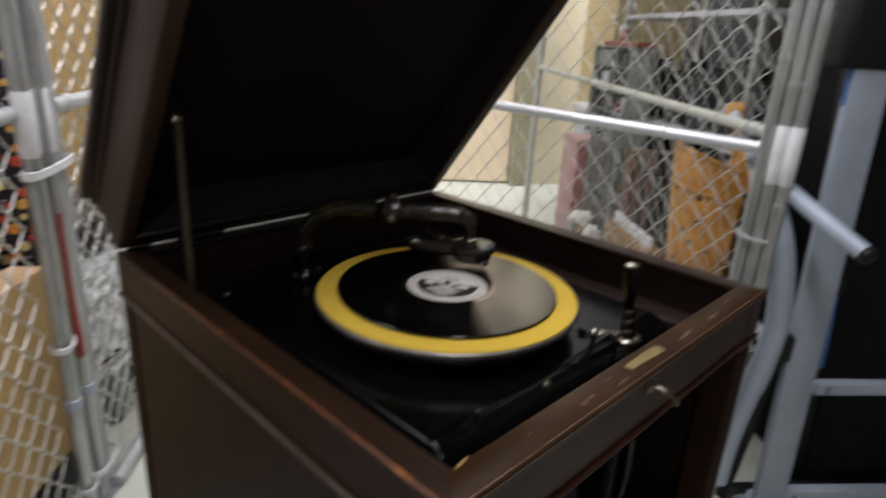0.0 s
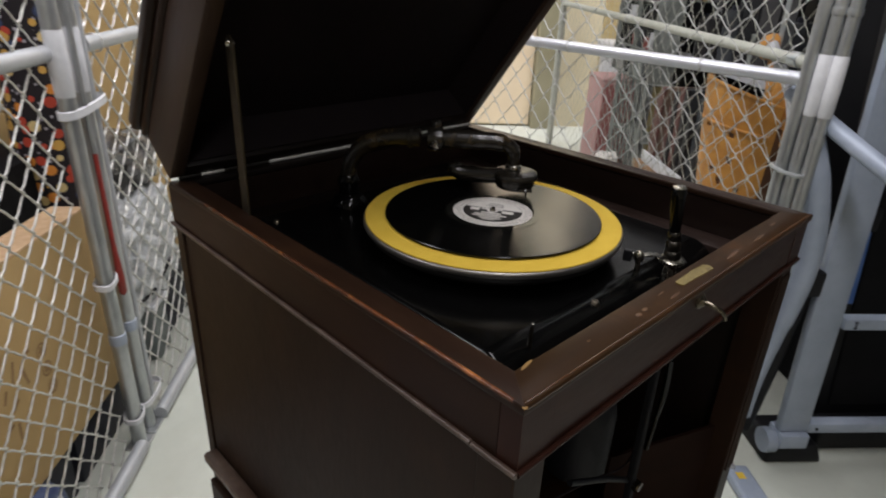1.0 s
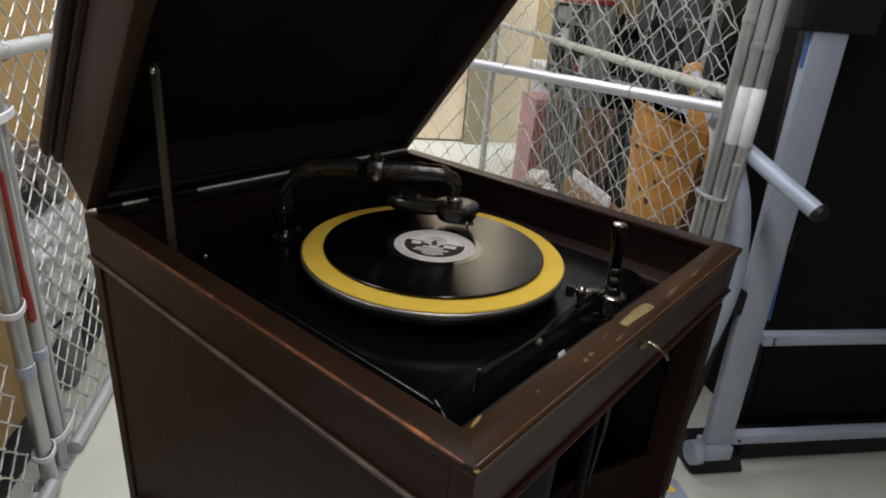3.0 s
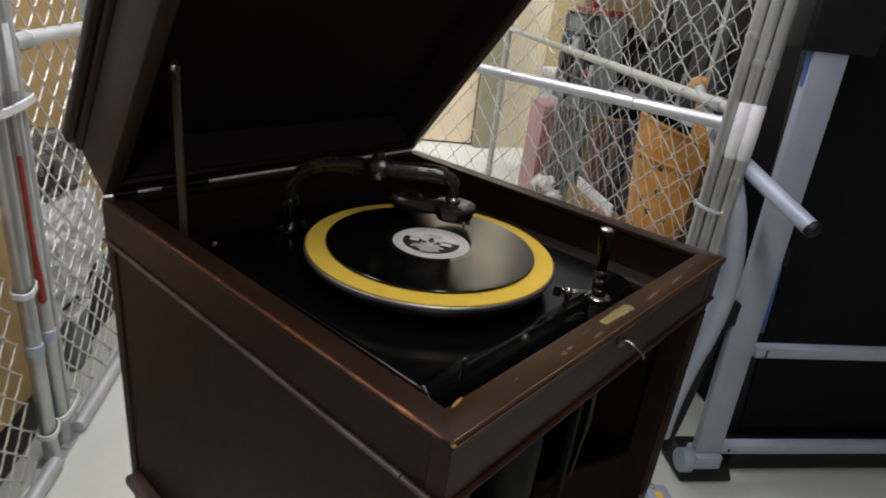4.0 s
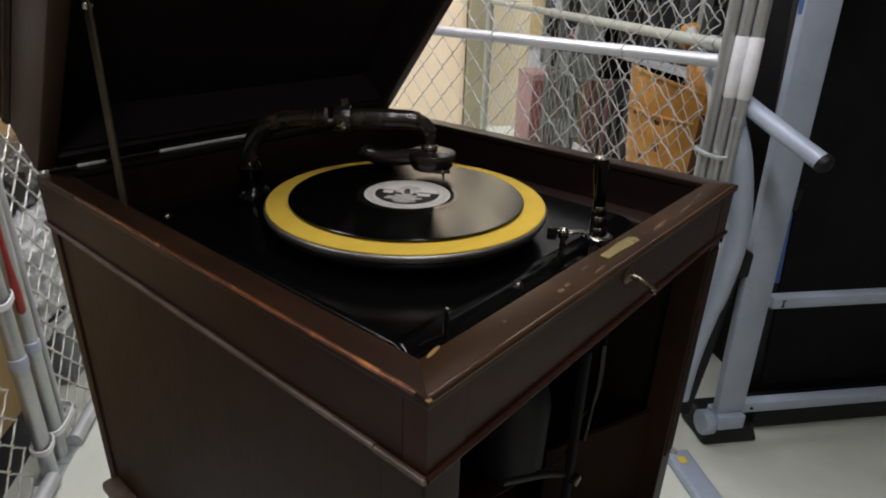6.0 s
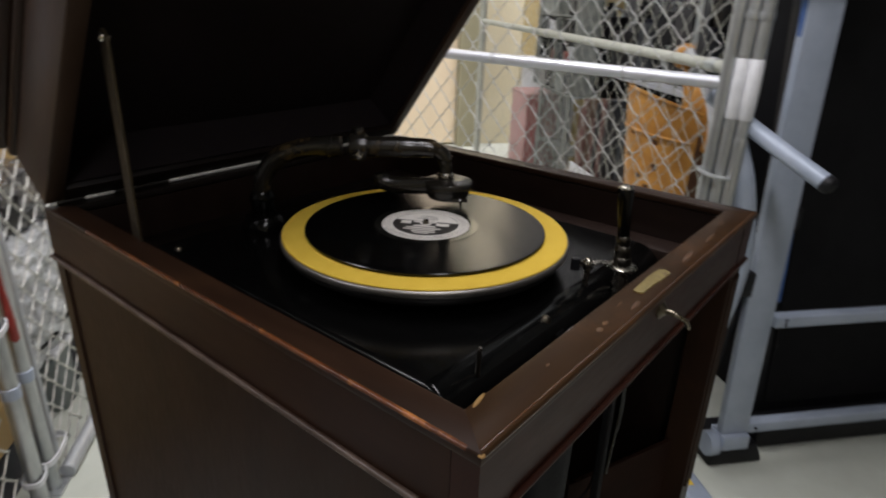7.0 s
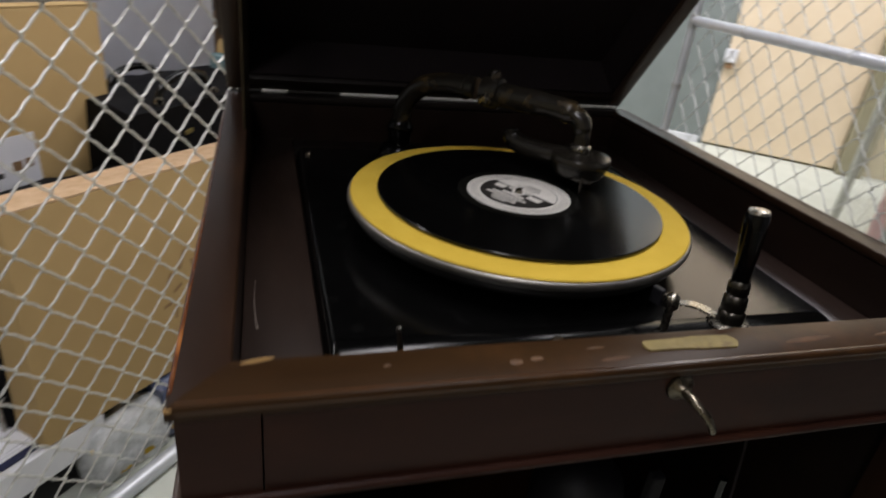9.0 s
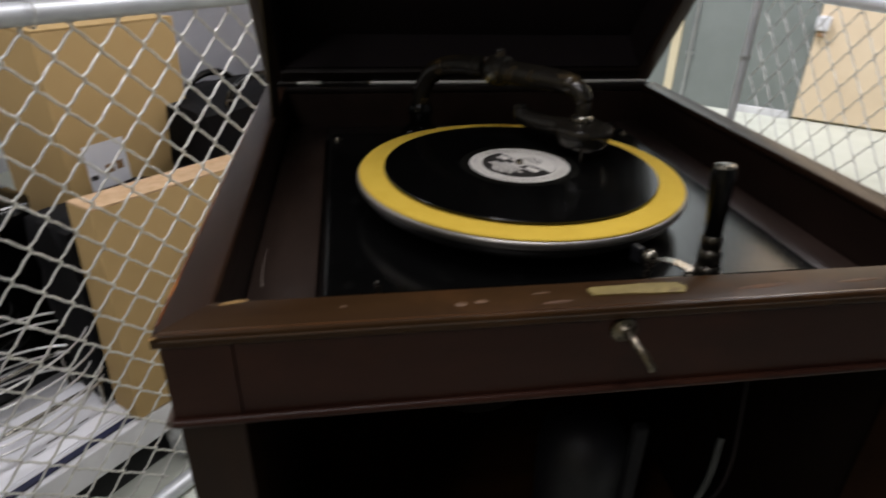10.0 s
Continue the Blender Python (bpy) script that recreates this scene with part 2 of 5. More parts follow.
wrap_m = mat("cloudy bubble wrap", (0.38, 0.40, 0.40), (0.70, 0.72, 0.73), 0.28, 0, 30, (1, 1, 1), 1.0, 75, 0.15)
film_m = mat("creased clear film over dark things", (0.03, 0.03, 0.032), (0.16, 0.155, 0.155), 0.14, 0, 30, (1, 1, 1), 0.8, 60, 0.08, (0.30, 0.29, 0.28), 14, 0.6, spec=0.9)
pale_wire = mat("bright tinned wire", (0.55, 0.55, 0.55), (0.75, 0.75, 0.74), 0.35, 0.4, 20)
navy = mat("navy card", (0.008, 0.010, 0.035), (0.015, 0.02, 0.06), 0.5, 0, 10)
navy_black = mat("blue black plastic", (0.006, 0.007, 0.013), (0.012, 0.013, 0.024), 0.5, 0, 15, (1, 1, 1), 0.15, 200, spec=0.3)
blue_film = mat("dark blue printed film", (0.02, 0.035, 0.10), (0.07, 0.10, 0.22), 0.3, 0, 14, (1, 1, 1), 0.3, 120, 0.1, (0.5, 0.5, 0.52), 22, 0.5)
leather_o = mat("orange print", (0.45, 0.16, 0.02), (0.62, 0.28, 0.05), 0.5, 0, 20)
cabinet_m = mat("pale blue grey steel", (0.47, 0.49, 0.55), (0.56, 0.58, 0.64), 0.5, 0, 4, (1, 1, 1), 0.05, 100)
paper_sheet = mat("white office paper", (0.74, 0.75, 0.80), (0.82, 0.83, 0.87), 0.6, 0, 8)
white_plastic = mat("white plastic", (0.60, 0.61, 0.64), (0.72, 0.73, 0.75), 0.4, 0, 6, (1, 1, 1), 0.1, 100)


# ---- shapes ----
def part(name, bm, material, parent=None, label="", smooth=False, m=None):
    mesh = bpy.data.meshes.new(name)
    bm.normal_update()
    bm.to_mesh(mesh)
    bm.free()
    mesh.materials.append(material)
    if smooth:
        most = max(p.area for p in mesh.polygons)
        for p in mesh.polygons:
            p.use_smooth = smooth not in (30, 40, 50) or p.area < 0.15 * most
        mesh.set_sharp_from_angle(angle=radians(smooth if smooth > 1 else 40))
    ob = new(name, mesh)
    if parent is not None:
        ob.parent = parent
    if m is not None:
        ob.matrix_basis = m
    if label:
        ob["label"] = label
    return ob


def thing(name, label, category, m=None, group="", kind=""):
    ob = new(name)
    ob.empty_display_size = 0.05
    if m is not None:
        ob.matrix_basis = m
    return tagged(ob, label, category, group, kind)


def box(x0, x1, y0, y1, z0, z1, bevel=0.0, bm=None, seg=2):
    out = bm or bmesh.new()
    made = bmesh.ops.create_cube(out, size=1.0)["verts"]
    for v in made:
        v.co = ((x0 + x1) / 2 + v.co.x * (x1 - x0), (y0 + y1) / 2 + v.co.y * (y1 - y0), (z0 + z1) / 2 + v.co.z * (z1 - z0))
    if bevel:
        edges = {e for v in made for e in v.link_edges}
        bmesh.ops.bevel(out, geom=list(edges), offset=bevel, segments=seg, profile=0.5, affect="EDGES")
    return out


def lathe(profile, n=48, bm=None, m=None):
    """Turns (radius, height) pairs round the z axis."""
    out = bm or bmesh.new()
    rings = []
    for r, z in profile:
        if r < 1e-6:
            rings.append([out.verts.new((0, 0, z))])
        else:
            rings.append([out.verts.new((r * math.cos(2 * math.pi * k / n), r * math.sin(2 * math.pi * k / n), z)) for k in range(n)])
    for a, b in zip(rings, rings[1:]):
        for k in range(n):
            j = (k + 1) % n
            if len(a) == 1 and len(b) == 1:
                continue
            if len(a) == 1:
                out.faces.new((a[0], b[j], b[k]))
            elif len(b) == 1:
                out.faces.new((a[k], a[j], b[0]))
            else:
                out.faces.new((a[k], a[j], b[j], b[k]))
    bmesh.ops.recalc_face_normals(out, faces=out.faces)
    if m is not None:
        bmesh.ops.transform(out, matrix=m, verts=[v for ring in rings for v in ring])
    return out


def tube(points, radius, n=12, bm=None, caps=True):
    """A round bar along the points; radius may be a number or one number a point."""
    out = bm or bmesh.new()
    pts = [Vector(p) for p in points]
    radii = radius if isinstance(radius, (list, tuple)) else [radius] * len(pts)
    up = None
    rings = []
    for i, p in enumerate(pts):
        d = (pts[min(i + 1, len(pts) - 1)] - pts[max(i - 1, 0)]).normalized()
        if up is None:
            up = d.orthogonal().normalized()
        side = d.cross(up).normalized()
        up = side.cross(d).normalized()
        rings.append([out.verts.new(p + radii[i] * (math.cos(2 * math.pi * k / n) * up + math.sin(2 * math.pi * k / n) * side)) for k in range(n)])
    for a, b in zip(rings, rings[1:]):
        for k in range(n):
            out.faces.new((a[k], a[(k + 1) % n], b[(k + 1) % n], b[k]))
    if caps:
        out.faces.new(rings[0][::-1])
        out.faces.new(rings[-1])
    return out


def curve(points, steps=6):
    """A smooth line through the points (Catmull-Rom)."""
    p = [Vector(q) for q in points]
    p = [2 * p[0] - p[1]] + p + [2 * p[-1] - p[-2]]
    out = []
    for i in range(1, len(p) - 2):
        for k in range(steps):
            t = k / steps
            a, b, c, d = p[i - 1], p[i], p[i + 1], p[i + 2]
            out.append(0.5 * (2 * b + (c - a) * t + (2 * a - 5 * b + 4 * c - d) * t * t + (3 * b - a - 3 * c + d) * t ** 3))
    return out + [p[-2]]


def along(a, b):
    """The pose at a whose z axis points to b."""
    a, b = Vector(a), Vector(b)
    return Matrix.Translation(a) @ (b - a).to_track_quat("Z", "Y").to_matrix().to_4x4()


# ---- structure ----
ZC = 3.8
part("floor", box(-3.5, 5.2, -3.6, 3.6, -0.12, 0.0), vinyl, m=ROOM)["kind"] = "structure"
part("ceiling", box(-3.5, 5.2, -3.6, 3.6, ZC, ZC + 0.1), ceiling_m, m=ROOM)["kind"] = "structure"
walls = [("wall_far", (4.93, 5.1, -3.6, 3.6), cream), ("wall_behind", (-3.5, -3.35, -3.6, 3.6), cream),
         ("wall_left", (-3.35, 4.93, 3.45, 3.6), pale_metal), ("wall_right", (-3.35, 4.93, -3.6, -3.45), pale_metal)]
for wname, (a, b, c, d), wmat in walls:
    part(wname, box(a, b, c, d, 0.0, ZC), wmat, m=ROOM)["kind"] = "structure"
for name in ("floor", "ceiling", "wall_far", "wall_behind", "wall_left", "wall_right"):
    tagged(bpy.data.objects[name], {"floor": "pale grey vinyl floor, scuffed, with a dull sheen", "ceiling": "plain pale ceiling of the store room"}.get(name, "plain painted wall of the store room"), "floor" if name == "floor" else "ceiling" if name == "ceiling" else "wall")

# ---- phonograph ----
XL, XR, YF, YB, ZT = -0.262, 0.279, -0.264, 0.301, 1.044
phono = thing("phonograph", "dark mahogany cabinet phonograph with its lid propped open, worn edges", "phonograph")


def prism(loop, z0, z1, bevel=0.0, bm=None):
    out = bm or bmesh.new()
    lo = [out.verts.new((x, y, z0)) for x, y in loop]
    hi = [out.verts.new((x, y, z1)) for x, y in loop]
    out.faces.new(lo[::-1]), out.faces.new(hi)
    for i in range(len(loop)):
        j = (i + 1) % len(loop)
        out.faces.new((lo[i], lo[j], hi[j], hi[i]))
    bmesh.ops.recalc_face_normals(out, faces=out.faces)
    if bevel:
        # ease the long edges only, so that the mitres stay tight
        long = [e for e in out.edges if min(abs(c) for c in (e.verts[0].co - e.verts[1].co).xy) < 0.001 and e.calc_length() > 0.1]
        bmesh.ops.bevel(out, geom=long, offset=bevel, segments=3, profile=0.5, affect="EDGES")
    return out


# mitred rim
RT = 0.0085
RL, RF, RR, RB = 0.026, 0.031, 0.026, 0.018
g = 0.00003
rim = [("rim_rail", [(XL, YF + g), (XL + RL, YF + RF + g), (XL + RL, YB - RB - g), (XL, YB - g)], wood_y),
       ("rim_rail", [(XL + g, YF), (XR - g, YF), (XR - RR - g, YF + RF), (XL + RL + g, YF + RF)], wood_x),
       ("rim_rail", [(XR, YF + g), (XR, YB - g), (XR - RR, YB - RB - g), (XR - RR, YF + RF + g)], wood_y),
       ("rim_rail", [(XL + g, YB), (XL + RL + g, YB - RB), (XR - RR - g, YB - RB), (XR - g, YB)], wood_shaded)]
for rname, loop, rmat in rim:
    part(rname, prism(loop, ZT - RT, ZT, 0.0022), rmat, phono, smooth=30)
# worn arris along the rim's outer edges
part("worn_edge", tube([(XL + 0.0016, YF + 0.01, ZT - 0.0018), (XL + 0.0016, YB - 0.10, ZT - 0.0018)], 0.0020, 10), wood_worn, phono, "rubbed orange edge", True)
part("worn_edge", tube([(XL + 0.004, YF + 0.00325, ZT - 0.00325), (XR - 0.004, YF + 0.00325, ZT - 0.00325)], 0.0033, 20), edge_m, phono, "rubbed brown edge", True)
part("worn_edge", tube([(XR - 0.0016, YF + 0.01, ZT - 0.0016), (XR - 0.0016, YB - 0.10, ZT - 0.0014)], 0.0014, 8), wood_worn, phono, "rubbed orange edge", True)
# apron, moulding, body
i = 0.003
BACK = YB + 0.011
part("apron", box(XL + i, XL + 0.022, YF + 0.022, BACK, 0.980, ZT - RT), wood_side, phono)
part("apron", box(XR - 0.022, XR - i, YF + 0.022, BACK, 0.980, ZT - RT), wood_side, phono)
part("apron", box(XL + 0.0395, XR - 0.0395, YF + i, YF + 0.022, 0.980, ZT - RT), wood_front, phono)
part("apron", box(XL + 0.0225, XR - 0.0225, YB - 0.010, BACK, 0.980, ZT - RT), wood_shaded, phono)
for sx in (XL + i, XR - 0.0385):
    part("stile_block", box(sx, sx + 0.0355, YF + i - 0.0006, YF + 0.0215, 0.980, ZT - RT), wood_front, phono)


def moulding(pieces, z, name="moulding"):
    """Thin beads along the case, each with a worn front face."""
    for (ax, ay), (bx, by), wm in pieces:
        part(name, tube([(ax, ay, z), (bx, by, z)], 0.0026, 10), wm, phono, smooth=True)


moulding([((XL + 0.0012, YF + 0.044), (XL + 0.0012, BACK), bead_m), ((XL + 0.0004, YF + 0.001), (XL + 0.0006, YF + 0.0425), bead_m),
          ((XL + 0.002, YF + 0.0014), (XR - 0.002, YF + 0.0014), wood_front), ((XR - 0.0012, YF + 0.002), (XR - 0.0012, BACK), bead_m)], 0.9850)
BL, BR, BF = XL + 0.0035, XR - 0.0035, YF + 0.0045
part("side_panel", box(BL + 0.0025, BL + 0.016, BF + 0.036, BACK - 0.022, 0.5535, 0.9795), wood_z, phono)
part("side_panel", box(BR - 0.016, BR - 0.0025, BF + 0.036, BACK - 0.022, 0.5535, 0.9795), wood_z, phono)
part("back_panel", box(BL + 0.032, BR - 0.032, BACK - 0.012, BACK - 0.002, 0.10, 0.979), wood_shaded, phono)
for sx in (BL, BR - 0.0355):
    part("stile", box(sx, sx + 0.0355, BF, BF + 0.0355, 0.5535, 0.9795, 0.0015), wood_z, phono)
    part("stile", box(sx if sx < 0 else sx + 0.0035, sx + 0.032 if sx < 0 else sx + 0.0355, BACK - 0.0215, BACK, 0.5535, 0.9795, 0.0015), wood_z, phono)
for k in range(3):
    sx = BR - 0.029 + 0.0095 * k
    part("flute", tube([(sx, BF - 0.0004, 0.66), (sx, BF - 0.0004, 0.968)], 0.0028, 8), wood_z, phono, smooth=True)
part("mid_moulding", box(XL - 0.016, XL + 0.0058, YF + 0.02, YB - 0.012, 0.6115, 0.6285, 0.005), bead_m, phono, smooth=40)
part("mid_moulding", box(XR - 0.0058, XR + 0.012, YF + 0.02, YB - 0.012, 0.6115, 0.6285, 0.005), wood_y, phono, smooth=40)
part("lower_case", box(XL - 0.004, XR + 0.002, YF + 0.004, BACK, 0.12, 0.553, 0.004), wood_z, phono)
for lx, ly in ((XL, YF), (XR - 0.05, YF), (XL, BACK - 0.05), (XR - 0.05, BACK - 0.05)):
    part("foot", box(lx, lx + 0.05, ly, ly + 0.05, 0.0, 0.1195, 0.006), wood_z, phono)
# horn chamber, its doors gone
part("chamber_floor", box(BL + 0.02, BR - 0.02, BF + 0.002, YB - 0.024, 0.5535, 0.563), wood_x, phono)
part("chamber_wall", box(BL + 0.0165, BL + 0.024, BF + 0.0365, YB - 0.024, 0.5635, 0.974), wood_shaded, phono)
part("chamber_wall", box(BR - 0.024, BR - 0.0165, BF + 0.0365, YB - 0.024, 0.5635, 0.974), wood_shaded, phono)
part("chamber_top", box(BL + 0.03, BR - 0.03, BF + 0.014, YB - 0.024, 0.966, 0.9775), wood_shaded, phono)
part("horn", tube(curve([(-0.07, 0.17, 0.96), (-0.06, 0.16, 0.90), (-0.03, 0.14, 0.84), (-0.01, 0.11, 0.76), (0.0, 0.10, 0.69)], 6),
            [0.025 + 0.0018 * k for k in range(25)], 20), lid_black, phono, "black cast horn throat", True)
part("motor_drum", lathe([(0, 0.70), (0.030, 0.702), (0.040, 0.712), (0.042, 0.80), (0.038, 0.822), (0.024, 0.835), (0.012, 0.84), (0, 0.84)], 28, m=pose(0.045, -0.135, 0)), rubber, phono, "black spring motor drum", True)
part("motor_bracket", box(0.0455, 0.0565, -0.216, -0.207, 0.64, 0.90, 0.002), nylon, phono, "dull steel motor bracket")
part("bracket_bar", tube([(-0.075, -0.200, 0.805), (0.0, -0.205, 0.765), (0.046, -0.208, 0.735)], 0.0036, 10), rubber, phono, smooth=True)
part("bracket_screw", lathe([(0, 0.007), (0.005, 0.007), (0.006, 0.005), (0.006, -0.003), (0, -0.003)], 6, m=pose(0.052, -0.2165, 0.728, 90)), nickel_d, phono)
part("bracket_screw", lathe([(0, 0.006), (0.004, 0.006), (0.005, 0.004), (0.005, -0.003), (0, -0.003)], 6, m=pose(0.064, -0.2145, 0.722, 90)), nickel_d, phono)
part("horn_rib", tube(curve([(0.112, -0.197, 0.735), (0.126, -0.195, 0.777), (0.136, -0.194, 0.817), (0.138, -0.192, 0.86)], 6), [0.0030] * 8 + [0.004] * 11, 14), japan, phono, "glossy black horn rib", True)
part("horn_board", prism([(0.075, -0.170), (0.245, -0.236), (0.247, -0.231), (0.077, -0.165)], 0.5645, 0.725), board_m, phono, "slanted mahogany board in the chamber")
part("cord", tube(curve([(0.15, -0.18, 0.955), (0.157, -0.190, 0.80), (0.109, -0.19, 0.762), (0.051, -0.200, 0.750), (-0.017, -0.19, 0.76), (-0.09, -0.16, 0.74)], 6), 0.0014, 8), lid_black, phono, "black cord hanging inside the chamber", True)

# well: inner walls, ledge, motor plate
ZL = 0.992
IL, IR, IF, IB = XL + RL - 0.001, XR - RR + 0.001, YF + RF - 0.001, YB - RB + 0.001
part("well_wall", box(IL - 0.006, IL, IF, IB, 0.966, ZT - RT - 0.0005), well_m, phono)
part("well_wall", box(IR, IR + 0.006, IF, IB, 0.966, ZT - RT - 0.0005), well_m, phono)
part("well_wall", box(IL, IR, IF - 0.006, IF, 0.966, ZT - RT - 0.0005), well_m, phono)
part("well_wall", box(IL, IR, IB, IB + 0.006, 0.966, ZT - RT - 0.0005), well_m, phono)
PX0, PX1, PY0, PY1 = -0.187, 0.212, -0.203, 0.235
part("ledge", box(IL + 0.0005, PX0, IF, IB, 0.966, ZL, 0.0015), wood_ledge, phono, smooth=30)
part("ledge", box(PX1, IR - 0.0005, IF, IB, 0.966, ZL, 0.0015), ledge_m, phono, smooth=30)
part("ledge", box(PX0 + 0.0005, PX1 - 0.0005, IF, PY0, 0.966, ZL - 0.006, 0.0015), wood_shaded, phono, smooth=30)
part("ledge", box(PX0 + 0.0005, PX1 - 0.0005, PY1, IB, 0.966, ZL - 0.002, 0.0015), wood_shaded, phono, smooth=30)
# the plate's front edge rolls down
roll = [(PY1 - 0.003, 0.962), (PY1 - 0.003, 0.9955), (PY1 - 0.005, 0.9975)]
roll += [(-0.1575, 0.9975), (-0.1575, 0.962)]
lip = [(-0.158, 0.962), (-0.158, 0.9974)]
# its slope grows slowly, then falls away
for slope, run in [(1.5 * k, 0.0007) for k in range(1, 21)] + [(33 + 6 * k, 0.0032) for k in range(9)]:
    ly, lz = lip[-1]
    lip.append((ly - run * math.cos(radians(slope)), lz - run * math.sin(radians(slope))))
lip.append((lip[-1][0], 0.962))
ends = [(PX0 + 0.009 - 0.006 * math.sin(radians(a)), 0.006 - 0.006 * math.cos(radians(a))) for a in range(85, -1, -12)] + [(PX0 + 0.0095, 0.0), (PX1 - 0.006, 0.0), (PX1 - 0.0035, 0.0015), (PX1 - 0.003, 0.004)]


def swept(section):
    """A section in y and z drawn out along x, its ends eased off."""
    bm = bmesh.new()
    rings = [[bm.verts.new((ex, py - (drop if py > 0.1 else 0), max(0.962, pz - drop))) for py, pz in section] for ex, drop in ends]
    for ra, rb in zip(rings, rings[1:]):
        for k in range(len(section)):
            j = (k + 1) % len(section)
            bm.faces.new((ra[k], ra[j], rb[j], rb[k]))
    bm.faces.new(rings[0][::-1]), bm.faces.new(rings[-1])
    bmesh.ops.recalc_face_normals(bm, faces=bm.faces)
    return bm


plate = part("motor_plate", swept(roll), plate_m, phono, "glossy black enamelled motor plate", 25)
part("plate_lip", swept(lip), lip_m, plate, "glossy black rolled front edge", 40)
# a glint on the rolled edge, put in as a small white block
part("edge_glint", box(-0.006, 0.006, -0.0006, 0.0006, -0.0026, 0.0026, 0.0004), white_plastic, plate, "small glint on the edge, made as a white block", m=pose(-0.014, -0.1885, 0.9815, -22))
for px, py, pz in ((-0.030, -0.1700, 0.9940), (-0.172, 0.205, 0.9975), (0.198, 0.205, 0.9975)):
    part("plate_screw", lathe([(0, 0.0035), (0.003, 0.003), (0.0048, 0.0005), (0.005, -0.003), (0, -0.003)], 14, m=pose(px, py, pz)), nickel_d, phono, smooth=True)
peg = part("peg", tube([(-0.139, -0.1740, 0.986), (-0.142, -0.1765, 1.004), (-0.144, -0.1785, 1.0165)], [0.0024, 0.0019, 0.0017], 8), nickel_d, phono, "thin upright peg", True)
part("peg_tip", lathe([(0, 0.0040), (0.0014, 0.0034), (0.0020, 0.0016), (0.0016, 0), (0, 0)], 10, m=pose(-0.144, -0.1785, 1.0160)), nickel, peg, smooth=True)

# turntable
platter = part("turntable", lathe([(0.010, 0.985), (0.050, 1.0055), (0.125, 1.0060), (0.1395, 1.0080), (0.1465, 1.0125), (0.1500, 1.0182), (0.1508, 1.0212), (0.1500, 1.0275), (0, 1.0275)], 96), platter_m, phono, "dark turntable with a nickel bead", 35)
part("bead", lathe([(0.1505, 1.0205), (0.1522, 1.0212), (0.1530, 1.0236), (0.1528, 1.0262), (0.1516, 1.0276), (0.1500, 1.0278)], 96), bead_n, platter, "dull nickel bead under the felt", 60)
part("felt", lathe([(0.1503, 1.0276), (0.1508, 1.0288), (0.1498, 1.0298), (0, 1.0299)], 96), felt, platter, "bright yellow felt", 35)
part("spindle", lathe([(0.0036, 1.02), (0.0036, 1.036), (0.003, 1.0385), (0, 1.039)], 16), nickel, platter, smooth=True)

# the disc record on it
record = part("record", lathe([(0.0037, 1.0288), (0.1262, 1.0288), (0.1275, 1.0298), (0.1275, 1.0314), (0.1268, 1.0322), (0.120, 1.0324), (0.053, 1.0322), (0.0037, 1.0322)], 96), shellac, smooth=35)
tagged(record, "black ten-inch shellac record with a white label, lying on yellow felt", "record")
record.location.z = 0.0014
part("run_out", lathe([(0.0472, 1.0325), (0.0560, 1.0325)], 64), glossy, record, "smooth run-out ring")
label = part("label", lathe([(0.0037, 1.0328), (0.0470, 1.0328), (0.0470, 1.0325)], 64), paper_w, record, "white paper label with black printing")



def sector(r0, r1, a0, a1, z, n=24):
    bm = bmesh.new()
    rows = [[bm.verts.new((r * math.cos(a), r * math.sin(a), z)) for a in [radians(a0 + (a1 - a0) * k / n) for k in range(n + 1)]] for r in (r0, r1)]
    for k in range(n):
        bm.faces.new((rows[0][k], rows[1][k], rows[1][k + 1], rows[0][k + 1]))
    return bm


TURN = pose(0, 0, 0, 0, 0, -60)
for ra, rb in ((0.0388, 0.0391), (0.0408, 0.0412), (0.0428, 0.0431), (0.0448, 0.0452)):
    part("printed_ring", sector(ra, rb, 0, 360, 1.0330, 48), ink, label, m=TURN)
bm = bmesh.new()
bm.faces.new([bm.verts.new((0.0352 * math.cos(a), 0.0352 * math.sin(a), 1.0330)) for a in [radians(168 + 204 * k / 40) for k in range(41)]])
part("printed_picture", bm, ink, label, "black printed picture on the lower half", m=TURN)
part("printed_ring", sector(0.0346, 0.0352, 12, 168, 1.0330, 30), ink, label, m=TURN)
for bx, by, bw, bh in ((-0.0215, 0.0005, 0.011, 0.0085), (0.0185, -0.001, 0.014, 0.008), (-0.010, 0.0035, 0.008, 0.004), (0.0, -0.0085, 0.024, 0.0036), (0.0, -0.0145, 0.038, 0.0028), (-0.004, -0.0195, 0.034, 0.0024), (0.002, -0.0245, 0.026, 0.0024), (0.0, -0.029, 0.016, 0.0018), (0.008, 0.0045, 0.007, 0.003)):
    part("print_block", box(bx - bw / 2, bx + bw / 2, by - bh / 2, by + bh / 2, 1.0331, 1.0333), paper_w, label, m=TURN)
for k in range(3):
    part("print_bar", box(-0.012 + 0.002 * k, 0.012 - 0.002 * k, 0.0145 + 0.0045 * k, 0.0153 + 0.0045 * k, 1.0329, 1.0331), ink, label, m=TURN)
part("spindle_hole_ring", sector(0.0040, 0.0065, 0, 360, 1.0334, 20), paper_w, label, m=TURN)

